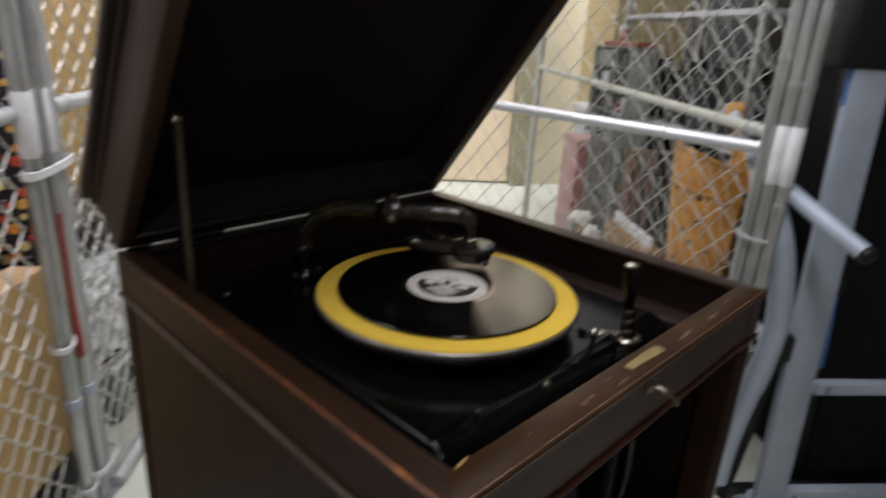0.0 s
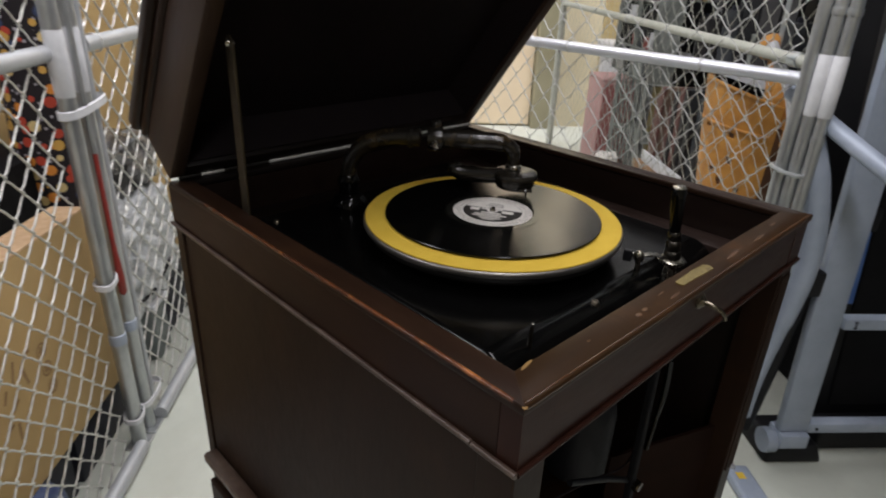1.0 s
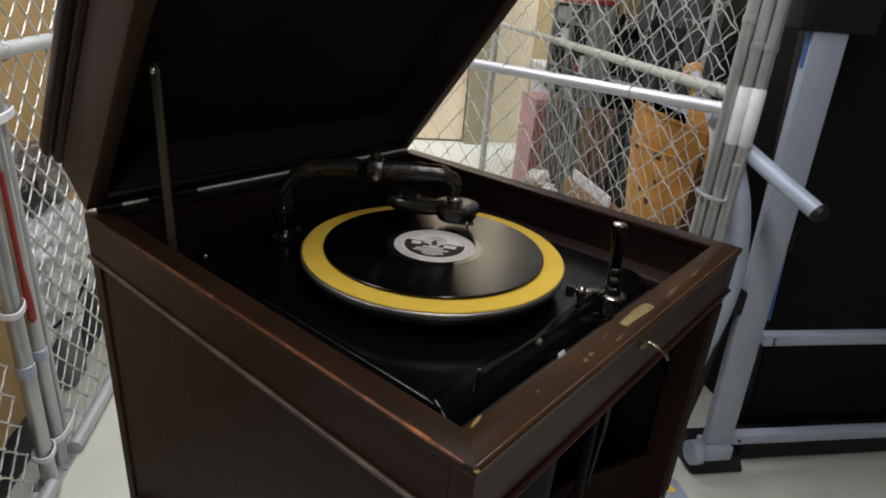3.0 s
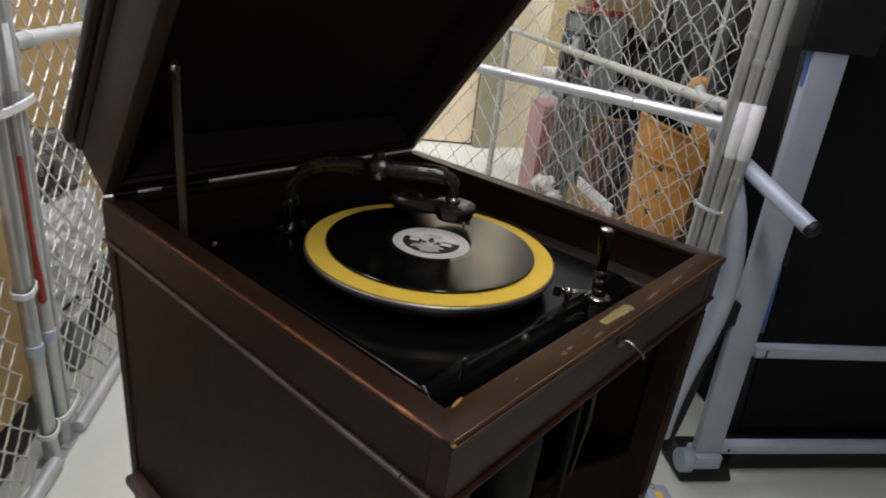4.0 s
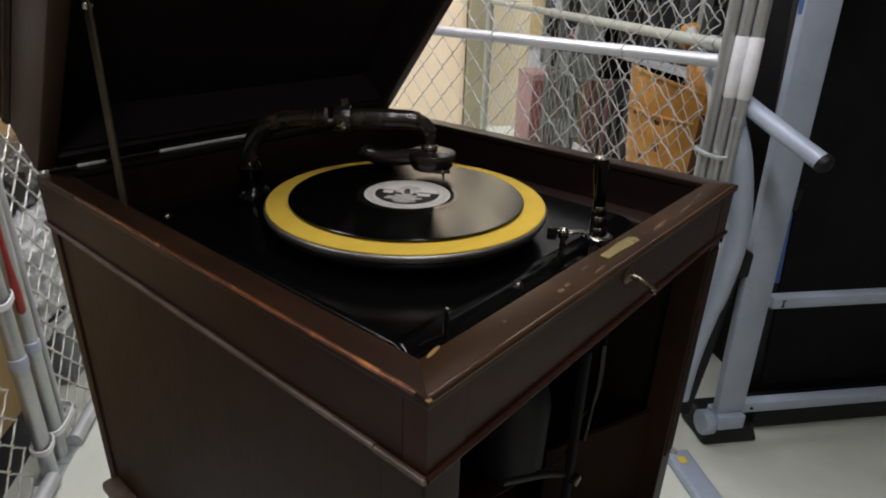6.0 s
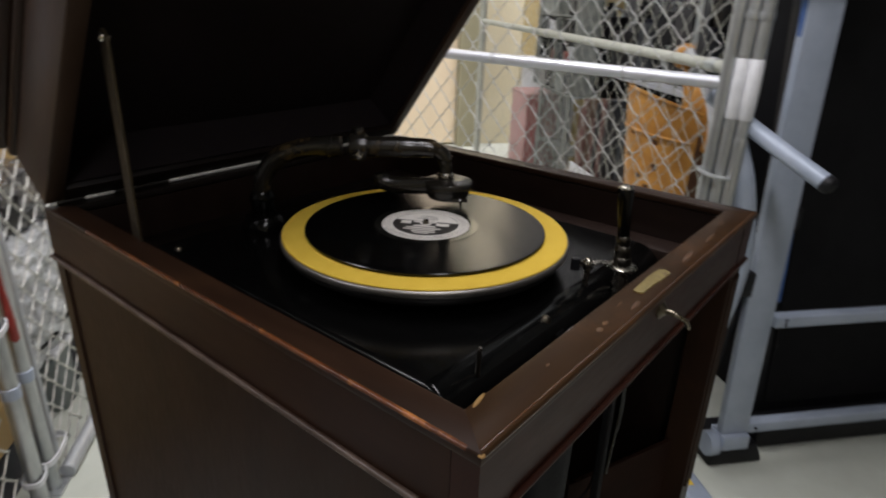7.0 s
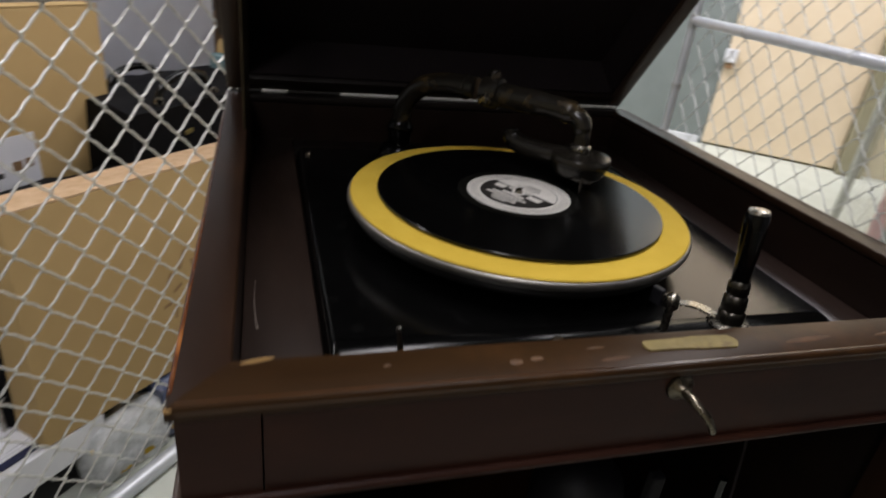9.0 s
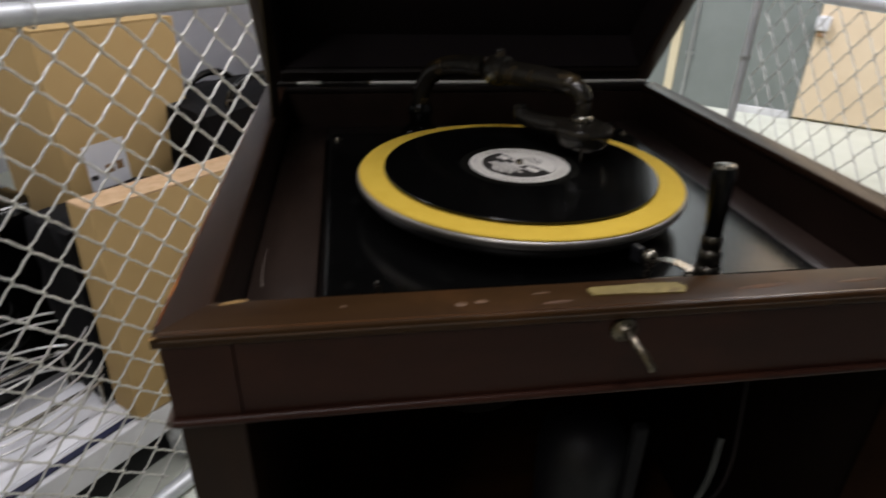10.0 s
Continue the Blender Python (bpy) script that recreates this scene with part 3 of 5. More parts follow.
# tone arm
arm = part("tone_arm", tube(curve([(-0.072, 0.190, 1.045), (-0.069, 0.186, 1.066), (-0.057, 0.172, 1.087), (-0.036, 0.147, 1.098), (-0.012, 0.118, 1.1005)], 6),
           [0.0105] * 10 + [0.0112] * 15, 20), bronze, phono, "black lacquered tone arm, brass showing through", True)
part("arm_base", lathe([(0, 0.997), (0.026, 0.997), (0.026, 1.003), (0.020, 1.016), (0.0135, 1.020), (0.0125, 1.030), (0.0145, 1.034), (0.0145, 1.040), (0.011, 1.046), (0, 1.046)], 32, m=pose(-0.072, 0.190, 0)), lip_m, arm, smooth=True)
part("joint_ring", lathe([(0.0118, -0.003), (0.0128, -0.002), (0.0128, 0.002), (0.0118, 0.003)], 24, m=along((-0.020, 0.1275, 1.0995), (0.0, 0.103, 1.101))), bronze, arm, smooth=True)
part("collar", lathe([(0.0118, -0.010), (0.0150, -0.009), (0.0160, -0.003), (0.0160, 0.003), (0.0150, 0.009), (0.0118, 0.010)], 24, m=along((0.0, 0.103, 1.1005), (0.012, 0.090, 1.1005))), bronze, arm, smooth=True)
part("collar_lug", box(-0.005, 0.005, -0.006, 0.006, -0.010, 0.005, 0.003, seg=3), bronze, arm, smooth=40, m=pose(0.0, 0.103, 1.1185))
part("collar_screw", lathe([(0, 0.006), (0.004, 0.0055), (0.006, 0.002), (0.006, -0.003), (0, -0.003)], 16, m=along((-0.0105, 0.0925, 1.096), (-0.05, 0.05, 1.085))), nickel, arm, smooth=True)
neck = part("goose_neck", tube(curve([(0.006, 0.0965, 1.1005), (0.034, 0.066, 1.1010), (0.054, 0.0445, 1.1000), (0.0645, 0.0335, 1.0940), (0.0675, 0.0300, 1.0830), (0.0680, 0.0295, 1.0680)], 7),
            [0.0118] * 9 + [0.0110] * 8 + [0.0090] * 10 + [0.0078] * 9, 20), bronze, phono, "black goose neck bending down to the sound box", True)
part("ferrule", lathe([(0.0079, 0), (0.0105, 0.001), (0.0105, 0.004), (0.0079, 0.006)], 20, m=pose(0.068, 0.0295, 1.0665)), nickel, neck, smooth=True)
sound = part("sound_box", lathe([(0, 1.0655), (0.008, 1.0665), (0.020, 1.0655), (0.0275, 1.0630), (0.0290, 1.0600), (0.0285, 1.0555), (0.0262, 1.0535), (0.0255, 1.0480), (0.0225, 1.0435), (0.010, 1.0425), (0, 1.0425)], 40, m=pose(0.070, 0.027, 0)), bronze, phono, "black round sound box", True)
part("back_tube", tube(curve([(0.058, 0.037, 1.0580), (0.045, 0.055, 1.0555), (0.030, 0.078, 1.0555), (0.0225, 0.089, 1.0600), (0.0215, 0.091, 1.0680)], 6),
     [0.0098] * 18 + [0.0085] * 4 + [0.0072] * 3, 16), bronze, sound, smooth=True)
part("needle_bar", tube([(0.064, 0.008, 1.050), (0.061, 0.001, 1.045), (0.060, -0.001, 1.0345)], [0.0024, 0.0018, 0.0006], 8), bronze, sound, smooth=True)
part("needle_clamp", box(-0.009, 0.009, -0.003, 0.003, -0.002, 0.002, 0.001), bronze, sound, m=pose(0.0625, 0.0035, 1.0455, 0, 0, -40))

# speed lever with a turned black grip, and the brake that reaches the turntable's rim
LB, LT = Vector((0.0905, -0.1865, 1.0125)), Vector((0.0890, -0.1790, 1.0960))
LEAN = along(LB, LT)
lever = part("speed_lever", lathe([(0, 0.972), (0.0075, 0.972), (0.0075, 0.998), (0.0065, 1.001), (0.0060, 1.0085), (0.0135, 1.0092), (0.0150, 1.0108), (0.0150, 1.0128), (0.0132, 1.0142), (0, 1.0145)], 28, m=pose(LB.x, LB.y, 0)), nickel, phono, "nickel lever socket on a short post", True)
part("ferrule", lathe([(0.0088, 0.002), (0.0090, 0.009), (0.0078, 0.0105), (0.0082, 0.0125), (0.0080, 0.0205), (0.0066, 0.0225), (0.0074, 0.0245), (0.0072, 0.0310), (0.0060, 0.0330), (0, 0.0332)], 20, m=LEAN), ferrule_m, lever, "tarnished ribbed ferrule", True)
part("grip", lathe([(0.0060, 0.0330), (0.0064, 0.042), (0.0078, 0.070), (0.0083, 0.078), (0.0074, 0.0812)], 20, m=LEAN), lip_m, lever, "black turned grip", True)
part("grip_cap", lathe([(0.0074, 0.0812), (0.0068, 0.0832), (0.0035, 0.0842), (0, 0.0843)], 20, m=LEAN), nickel, lever, "nickel cap", True)


def strip(points, widths, thick):
    """A flat bar along the points, lying level, with the given widths."""
    bm = bmesh.new()
    rings = []
    pts = [Vector(p) for p in points]
    for k, p in enumerate(pts):
        d = (pts[min(k + 1, len(pts) - 1)] - pts[max(k - 1, 0)]).normalized()
        side = Vector((-d.y, d.x, 0)).normalized() * widths[k] / 2
        rise = Vector((0, 0, thick / 2))
        rings.append([bm.verts.new(p + q) for q in (side + rise, -side + rise, -side - rise, side - rise)])
    for ra, rb in zip(rings, rings[1:]):
        for k in range(4):
            bm.faces.new((ra[k], ra[(k + 1) % 4], rb[(k + 1) % 4], rb[k]))
    bm.faces.new(rings[0][::-1]), bm.faces.new(rings[-1])
    bmesh.ops.recalc_face_normals(bm, faces=bm.faces)
    return bm


bow = curve([(0.0560, -0.1640, 1.0165), (0.0630, -0.1660, 1.0175), (0.0715, -0.1700, 1.0180), (0.0790, -0.1760, 1.0165), (0.0850, -0.1830, 1.0142)], 5)
brake = part("brake_arm", strip(bow, [0.0042 + 0.0050 * min(1, k / 14) for k in range(len(bow))], 0.0014), nickel, phono, "bowed nickel brake arm", 50)
part("brake_post", lathe([(0.0030, 0.985), (0.0030, 1.0130), (0.0052, 1.0140), (0.0056, 1.0180), (0.0048, 1.0225), (0.0026, 1.0248), (0, 1.0252)], 16, m=pose(0.0565, -0.1650, 0)), nickel, brake, "nickel brake pivot", True)
part("brake_pad", box(-0.0026, 0.0026, -0.0048, 0.0048, -0.0075, 0.0060, 0.0014), rubber, brake, m=pose(0.0520, -0.1540, 1.0180, 0, 0, 20))
part("brake_arm_end", box(-0.0012, 0.0012, -0.0060, 0.0060, -0.0030, 0.0030, 0.0008), nickel, brake, m=pose(0.0545, -0.1590, 1.0185, 0, 0, 22))

# front fittings
part("lock_plate", prism([(0.030 * math.cos(a) if abs(math.cos(a)) < 0.2 else math.copysign(0.0245 + 0.0055 * abs(math.cos(a)), math.cos(a)), 0.0052 * math.sin(a) * (1 + 0.16 * math.sin(5 * a + 1))) for a in [2 * math.pi * (k + 0.5) / 24 for k in range(24)]], 0, 0.0012), brass, phono, "worn brass lock plate", m=pose(0.006, -0.2465, ZT - 0.0002, 0, 0, -1))
for wx, wy, wl, ww in ((0.085, -0.2500, 0.019, 0.0024), (-0.045, -0.254, 0.010, 0.0016)):
    part("worn_patch", lathe([(0, 0.0006), (0.75, 0.0004), (1.0, 0.0)], 12, m=pose(wx, wy, ZT - 0.0001, 0, 0, 35 if wx < -0.2 else 4) @ Matrix.Diagonal((wl, ww, 1, 1))), wood_bare, phono, "patch rubbed to bare wood")
# the yellow spot at the mitre is a reflection put in as colour
part("worn_or_glint_spot", lathe([(0, 0.0007), (0.7, 0.0006), (1.0, 0.0)], 14, m=pose(-0.225, -0.2350, ZT - 0.0001, 0, 0, 12) @ Matrix.Diagonal((0.0085, 0.0016, 1, 1))), ochre, phono, "yellow reflection at the mitre, put in as colour")
part("worn_or_glint_spot", lathe([(0, 0.0007), (0.7, 0.0006), (1.0, 0.0)], 10, m=pose(-0.2605, -0.2630, ZT - 0.0012) @ Matrix.Diagonal((0.0022, 0.0022, 1, 1))), ochre, phono, "rubbed corner")
part("scratch", tube(curve([(-0.2285, -0.070, ZL + 0.0003), (-0.2290, -0.100, ZL + 0.0004), (-0.2275, -0.125, ZL + 0.0004), (-0.2262, -0.132, ZL + 0.0003)], 4), [0.0002] * 4 + [0.0003] * 6 + [0.0006] * 3, 6), scratch_m, phono, "pale scratch along the ledge")
for wx, wy, wl, ww in ((-0.100, -0.2505, 0.0038, 0.0022), (-0.088, -0.2490, 0.0040, 0.0018), (-0.052, -0.2440, 0.0060, 0.0008), (-0.165, -0.2460, 0.0022, 0.0010), (0.150, -0.2500, 0.0160, 0.0016), (0.205, -0.2440, 0.0090, 0.0016)):
    part("worn_or_glint_spot", lathe([(0, 0.0006), (0.7, 0.0005), (1.0, 0.0)], 10, m=pose(wx, wy, ZT, 0, 0, 3) @ Matrix.Diagonal((wl, ww, 1, 1))), ochre_d, phono, "small rubbed spot")
pull = part("lid_catch", lathe([(0, 0.006), (0.0035, 0.0055), (0.0050, 0.003), (0.0078, 0.0015), (0.0082, 0.0), (0.0082, -0.002), (0, -0.002)], 20, m=pose(-0.006, YF + i - 0.0003, 1.0275, 90)), nickel_d, phono, "dark nickel catch with a bent pin", True)
part("pin", tube(curve([(-0.006, YF - 0.001, 1.0275), (-0.0045, YF - 0.010, 1.0265), (-0.0010, YF - 0.0165, 1.0225), (0.0022, YF - 0.0190, 1.0175), (0.0036, YF - 0.0195, 1.0140)], 5), [0.0026] * 6 + [0.0023] * 8 + [0.0020] * 7, 10), nickel_d, pull, smooth=True)

# lid, its open frame tilted up from the hinge
TH = 52.8
LIDM = Matrix.Translation((0, YB - 0.004, ZT + 0.003)) @ pose(0, 0, 0, -TH, 0, 0)   # local -y runs along the open side, z outwards
LX0, LX1, LD, LH = XL, XR - 0.012, 0.562, 0.098
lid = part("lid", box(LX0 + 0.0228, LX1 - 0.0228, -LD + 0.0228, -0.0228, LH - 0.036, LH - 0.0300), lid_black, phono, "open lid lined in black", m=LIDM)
for bname, b in (("lid_side", (LX0, LX0 + 0.019, -LD, 0)), ("lid_side", (LX1 - 0.019, LX1, -LD, 0)), ("lid_front", (LX0 + 0.0192, LX1 - 0.0192, -LD, -LD + 0.019)), ("lid_back", (LX0 + 0.0192, LX1 - 0.0192, -0.019, 0))):
    part(bname, box(*b, 0.0, LH - 0.030, 0.002), lid_wood if "side" in bname else wood_shaded if "back" in bname else wood_x, lid, smooth=30)
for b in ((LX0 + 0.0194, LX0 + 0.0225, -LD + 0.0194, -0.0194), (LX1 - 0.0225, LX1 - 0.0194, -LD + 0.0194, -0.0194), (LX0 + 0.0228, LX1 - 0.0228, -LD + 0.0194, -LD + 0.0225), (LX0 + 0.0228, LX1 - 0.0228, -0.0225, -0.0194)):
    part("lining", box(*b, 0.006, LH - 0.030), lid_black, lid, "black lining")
part("lid_cove", box(LX0 - 0.005, LX1 + 0.005, -LD - 0.005, 0.002, LH - 0.0295, LH - 0.017, 0.005, seg=3), wood_y, lid, smooth=40)
part("lid_top", box(LX0 - 0.012, LX1 + 0.012, -LD - 0.012, 0.004, LH - 0.0165, LH + 0.004, 0.006, seg=3), wood_y, lid, smooth=40)
# one hinge; its glints and the dark length between are put into the colours
hinge = part("hinge", tube([(LX0 + 0.012, YB - 0.003, ZT + 0.0022), (-0.128, YB - 0.003, ZT + 0.0022)], 0.0026, 10), hinge_d, phono, "long piano hinge, its near half coloured as unlit", True)
part("knuckle_run", tube([(-0.1275, YB - 0.0032, ZT + 0.0023), (LX1 - 0.004, YB - 0.0032, ZT + 0.0026)], 0.0028, 10), hinge_glint, hinge, "worn length of hinge, its glint put into the colour", True)
part("knuckle_run", tube([(-0.222, YB - 0.0036, ZT + 0.0024), (-0.192, YB - 0.0036, ZT + 0.0024)], 0.0026, 10), hinge_glint, hinge, "worn length of hinge, its glint put into the colour", True)
STAY = Matrix.Rotation(radians(80), 4, "Z")
stay = part("lid_stay", box(-0.0125, 0.0125, -0.0012, 0.0012, 0, 0.212, 0.0008), stay_m, phono, "dull brass lid stay, set on edge", m=pose(-0.2366, 0.150, 1.0035) @ STAY)
part("stay_tip", lathe([(0, 0.0016), (0.0100, 0.0014), (0.0125, 0.0008), (0.0125, -0.0008), (0.0100, -0.0014), (0, -0.0016)], 24, m=pose(0, 0, 0.212, 90)), stay_m, stay, smooth=40)
part("stay_pivot", lathe([(0, 0.0045), (0.0030, 0.004), (0.0042, 0.0018), (0.0042, -0.0018), (0.0030, -0.004), (0, -0.0045)], 14, m=pose(0, 0, 0.217, 90)), nickel, stay, "bright pivot pin", True)

# ---- chain-link fences ----
PITCH = 0.083


def wire_mesh(height, low=0.05, r=0.0018, sides=5, material=None, rise=PITCH / 2):
    """One zigzag wire of a chain-link fence, upright, half a diamond wide."""
    h = PITCH / 2
    n = int(height / rise)
    pts = []
    for k in range(n + 1):
        s = 1 if k % 2 == 0 else -1
        x, z = (0.0 if s > 0 else h), low + k * rise
        pts += [(x + s * 0.0120, -0.0010 * s, z - 0.0124), (x + s * 0.0050, -0.0022 * s, z - 0.0078), (x - s * 0.0014, -0.0014 * s, z - 0.0028), (x - s * 0.0014, 0.0014 * s, z + 0.0028), (x + s * 0.0050, 0.0022 * s, z + 0.0078), (x + s * 0.0120, 0.0010 * s, z + 0.0124)]
    bm = tube(pts, r, sides, caps=False)
    mesh = bpy.data.meshes.new("wire")
    bm.to_mesh(mesh)
    bm.free()
    for p in mesh.polygons:
        p.use_smooth = True
    mesh.materials.append(material or wire_m)
    return mesh


def chain_link(parent, x0, length, mesh, rise=PITCH / 2, odd=0):
    h = PITCH / 2
    for k in range(int(length / h)):
        ob = new("wire", mesh)
        ob.parent = parent
        sag = 0.0015 * math.sin(k * 1.7)
        ob.matrix_basis = pose(x0 + k * h, 0.0015 * math.sin(k * 0.9), (rise if (k + odd) % 2 else 0) + sag)


def pipe(parent, a, b, r=0.021, name="rail", label="", material=None):
    return part(name, tube([a, b], r, 20), material or steel, parent, label, True)


def band(parent, x, z, r=0.026, y=0.0, name="band", h=0.009, material=None):
    return part(name, lathe([(r - 0.001, -h), (r + 0.0015, -h * 0.9), (r + 0.0022, 0), (r + 0.0015, h * 0.9), (r - 0.001, h)], 20, m=pose(x, y, z)), material or steel, parent, smooth=True)


def loop_tie(parent, x, z, w, y=0.0, r=0.0028):
    """A bent steel strap round two posts standing side by side."""
    pts = []
    for k in range(25):
        a = 2 * math.pi * k / 24
        pts.append((x + math.cos(a) * (0.027 + (w / 2)), y + math.sin(a) * 0.030, z + 0.006 * math.cos(a)))
    return part("strap", tube(pts, r, 8), steel, parent, "bent steel strap", True)


def rail_tie(parent, x, z, r=0.0225):
    pts = [(x + 0.002 * math.sin(3 * a), r * math.cos(a), z + r * math.sin(a)) for a in [2 * math.pi * k / 16 for k in range(17)]]
    return part("wire_tie", tube(pts, 0.0018, 6), wire_m, parent, smooth=True)


RISE = 0.0443
tall_wire = wire_mesh(2.10, 0.006, r=0.0025, rise=RISE, material=wire_bright)
FW = 0.877
fence = thing("chain_link_fence", "galvanised chain-link fence with two posts strapped side by side", "fence", ROOM @ pose(-1.2, FW, 0))
pipe(fence, (0.03, 0.004, 1.095), (1.937, 0.004, 1.095), 0.0185, material=rail_mid)
pipe(fence, (2.106, 0.004, 1.095), (4.37, 0.004, 1.095), 0.0185, material=rail_mid)
pipe(fence, (0.03, -0.034, 0.0215), (1.925, -0.034, 0.0215), 0.0205, material=rail_mid)
pipe(fence, (2.066, -0.034, 0.0215), (4.37, -0.034, 0.0215), 0.0205, material=rail_mid)
pipe(fence, (0.03, 0, 2.15), (4.37, 0, 2.15), 0.019)
for px, pr in ((1.957, 0.0195), (2.030, 0.0185)):
    post = pipe(fence, (px, -0.012, 0.0), (px, -0.012, 2.2), pr, "post")
    part("tape_wrap", lathe([(pr + 0.0005, 1.00), (pr + 0.0015, 1.002), (pr + 0.0024, 1.07), (pr + 0.0012, 1.142), (pr + 0.0005, 1.144)], 20, m=pose(px, -0.012, 0)), tape, post, "greyish white tape wrap", True)
    band(post, px, 0.362, pr + 0.001, -0.012, "sleeve", 0.016, blue_grey)
    part("base_plate", box(px - 0.034, px + 0.034, -0.042, 0.018, 0.0, 0.007, 0.002), steel, post)
part("tension_bar", tube([(2.098, -0.004, 0.05), (2.098, -0.004, 2.1)], 0.0075, 10), rail_mid, fence, "thin flat tension bar", True)


def strap_band(parent, x, z, half_w, half_d, y, h, lean=0.0):
    """A flat steel strap bent round posts, taller than thick."""
    bm = bmesh.new()
    rings = []
    for k in range(28):
        a = 2 * math.pi * k / 28
        ca, sa = math.cos(a), math.sin(a)
        ox, oy = math.copysign(abs(ca) ** 0.7, ca), math.copysign(abs(sa) ** 0.7, sa)
        cz = z + lean * ox
        rings.append([bm.verts.new((x + (half_w + t) * ox, y + (half_d + t) * oy, cz + dz)) for t, dz in ((0, -h), (0.003, -h * 0.8), (0.003, h * 0.8), (0, h))])
    for k in range(28):
        ra, rb = rings[k], rings[(k + 1) % 28]
        for j in range(3):
            bm.faces.new((ra[j], rb[j], rb[j + 1], ra[j + 1]))
    bmesh.ops.recalc_face_normals(bm, faces=bm.faces)
    return part("strap", bm, tape, parent, "bent pale steel strap", 50)


strap_band(fence, 2.026, 0.966, 0.094, 0.024, -0.010, 0.011, 0.006)
strap_band(fence, 1.957, 0.533, 0.024, 0.024, -0.012, 0.009, 0.010)
strap_band(fence, 2.066, 0.100, 0.058, 0.024, -0.010, 0.010, 0.006)
strap_band(fence, 1.957, 0.105, 0.024, 0.024, -0.012, 0.009, 0.010)
for px in (0.0, 4.4):
    pipe(fence, (px, 0, 0.0), (px, 0, 2.2), 0.03, "post")
rod = part("drop_rod", tube([(1.9955, -0.030, 0.86), (1.9965, -0.030, 1.9)], 0.0065, 10), steel, fence, "thin drop rod, its lower half painted red", True)
part("red_end", tube([(1.9945, -0.032, 0.475), (1.9945, -0.032, 0.484), (1.9945, -0.032, 0.530), (1.9955, -0.030, 0.62), (1.9955, -0.030, 0.8595)], [0.004, 0.0105, 0.0100, 0.0062, 0.0058], 10), red_paint, rod, "red painted tip", True)
for k in range(9):
    rail_tie(fence, 0.28 + 0.47 * k, 1.095)
chain_link(fence, 0.0395, 1.89, tall_wire, RISE)
chain_link(fence, 2.106, 2.25, tall_wire, RISE, 1)

gate = thing("fence_gate", "galvanised chain-link gate leaf standing open across the aisle", "gate", pose(1.04, -0.03, 0, 0, 0, 88.2))
pipe(gate, (0.03, 0, 1.100), (1.312, 0, 1.100), 0.0152, material=rail_m)
pipe(gate, (1.318, 0, 0.055), (1.318, 0, 2.1), 0.0125, "frame_post", material=rail_mid)
pipe(gate, (0.03, 0, 0.055), (1.30, 0, 0.055), 0.0205)
pipe(gate, (0.03, 0, 2.08), (1.30, 0, 2.08), 0.0205)
band(gate, 1.318, 1.098, 0.0135, h=0.022)
band(gate, 1.318, 0.90, 0.0135, h=0.006)
for px in (0.28, 0.69, 1.06):
    rail_tie(gate, px, 1.100, 0.0162)
for px, pr, top in ((0.034, 0.0145, 2.2), (0.004, 0.0140, 2.2), (-0.025, 0.0135, 2.2)):
    post = pipe(gate, (px, 0.004, 0.0), (px, 0.004, top), pr, "post")
    if px < 0.03:
        part("tape_wrap", lathe([(pr + 0.0005, 1.025), (pr + 0.0018, 1.027), (pr + 0.0028, 1.09), (pr + 0.0018, 1.155), (pr + 0.0005, 1.157)], 20, m=pose(px, 0.004, 0)), tape, post, "greyish white tape wrap", True)
    band(post, px, 1.245 if px < 0.03 else 1.30, pr, 0.004)
    band(post, px, 0.975 if px < 0 else 0.70, pr, 0.004)
loop_tie(gate, 0.016, 0.895, 0.022, 0.004, 0.005)
loop_tie(gate, 0.004, 0.62, 0.040, 0.004, 0.004)
chain_link(gate, 0.0619, 1.225, wire_mesh(2.02, 0.0564, r=0.0016, rise=0.0468), 0.0468)

far_fence = thing("chain_link_fence", "galvanised chain-link fence in front of stored clutter", "fence", ROOM @ pose(0.70, -0.83, 0, 0, 0, -1.2))
pipe(far_fence, (0, 0, 1.128), (2.74, 0, 1.128), 0.0148, material=rail_old)
pipe(far_fence, (0, 0, 0.03), (2.74, 0, 0.03), 0.017, material=rail_old)
pipe(far_fence, (0, 0, 2.1), (2.74, 0, 2.1), 0.0205)
for px in (2.72,):
    pipe(far_fence, (px, 0, 0), (px, 0, 2.2), 0.022, "post", material=rail_old)
for px in (0.02, 0.10, 1.4):
    band(far_fence, 0, 0, 0.0165, h=0.02).matrix_basis = pose(px, 0, 1.128, 0, 90, 0)
chain_link(far_fence, 0.02, 1.60, wire_mesh(2.05, r=0.0012, material=wire_old))
chain_link(far_fence, 0.02 + 38 * PITCH / 2, 1.09, wire_mesh(2.05, r=0.0008, material=wire_old))

# ---- far wall fittings ----
tagged(part("wall_panel", box(4.885, 4.929, -1.030, -0.060, 0.02, 3.78, 0.004), beige, m=ROOM), "flat beige painted panel on the far wall", "panel", kind="structure")
tagged(part("wall_grey", box(4.90, 4.929, -0.055, 3.44, 0.0, 3.79), wall_grey, m=ROOM), "grey green painted part of the far wall", "wall", kind="structure")
tagged(part("wall_dark", box(4.90, 4.929, -3.44, -1.62, 0.0, 3.79), dark_wall, m=ROOM), "dark grey painted part of the far wall", "wall", kind="structure")
tagged(part("baseboard", box(4.880, 4.8995, -0.03, 0.36, 0.0, 0.055, 0.003), white_plastic, m=ROOM), "short white baseboard", "baseboard", kind="structure")
tagged(part("column", box(4.80, 4.929, -1.215, -1.040, 0.0, 3.79, 0.006), olive, m=ROOM), "olive green painted column", "column", kind="structure")
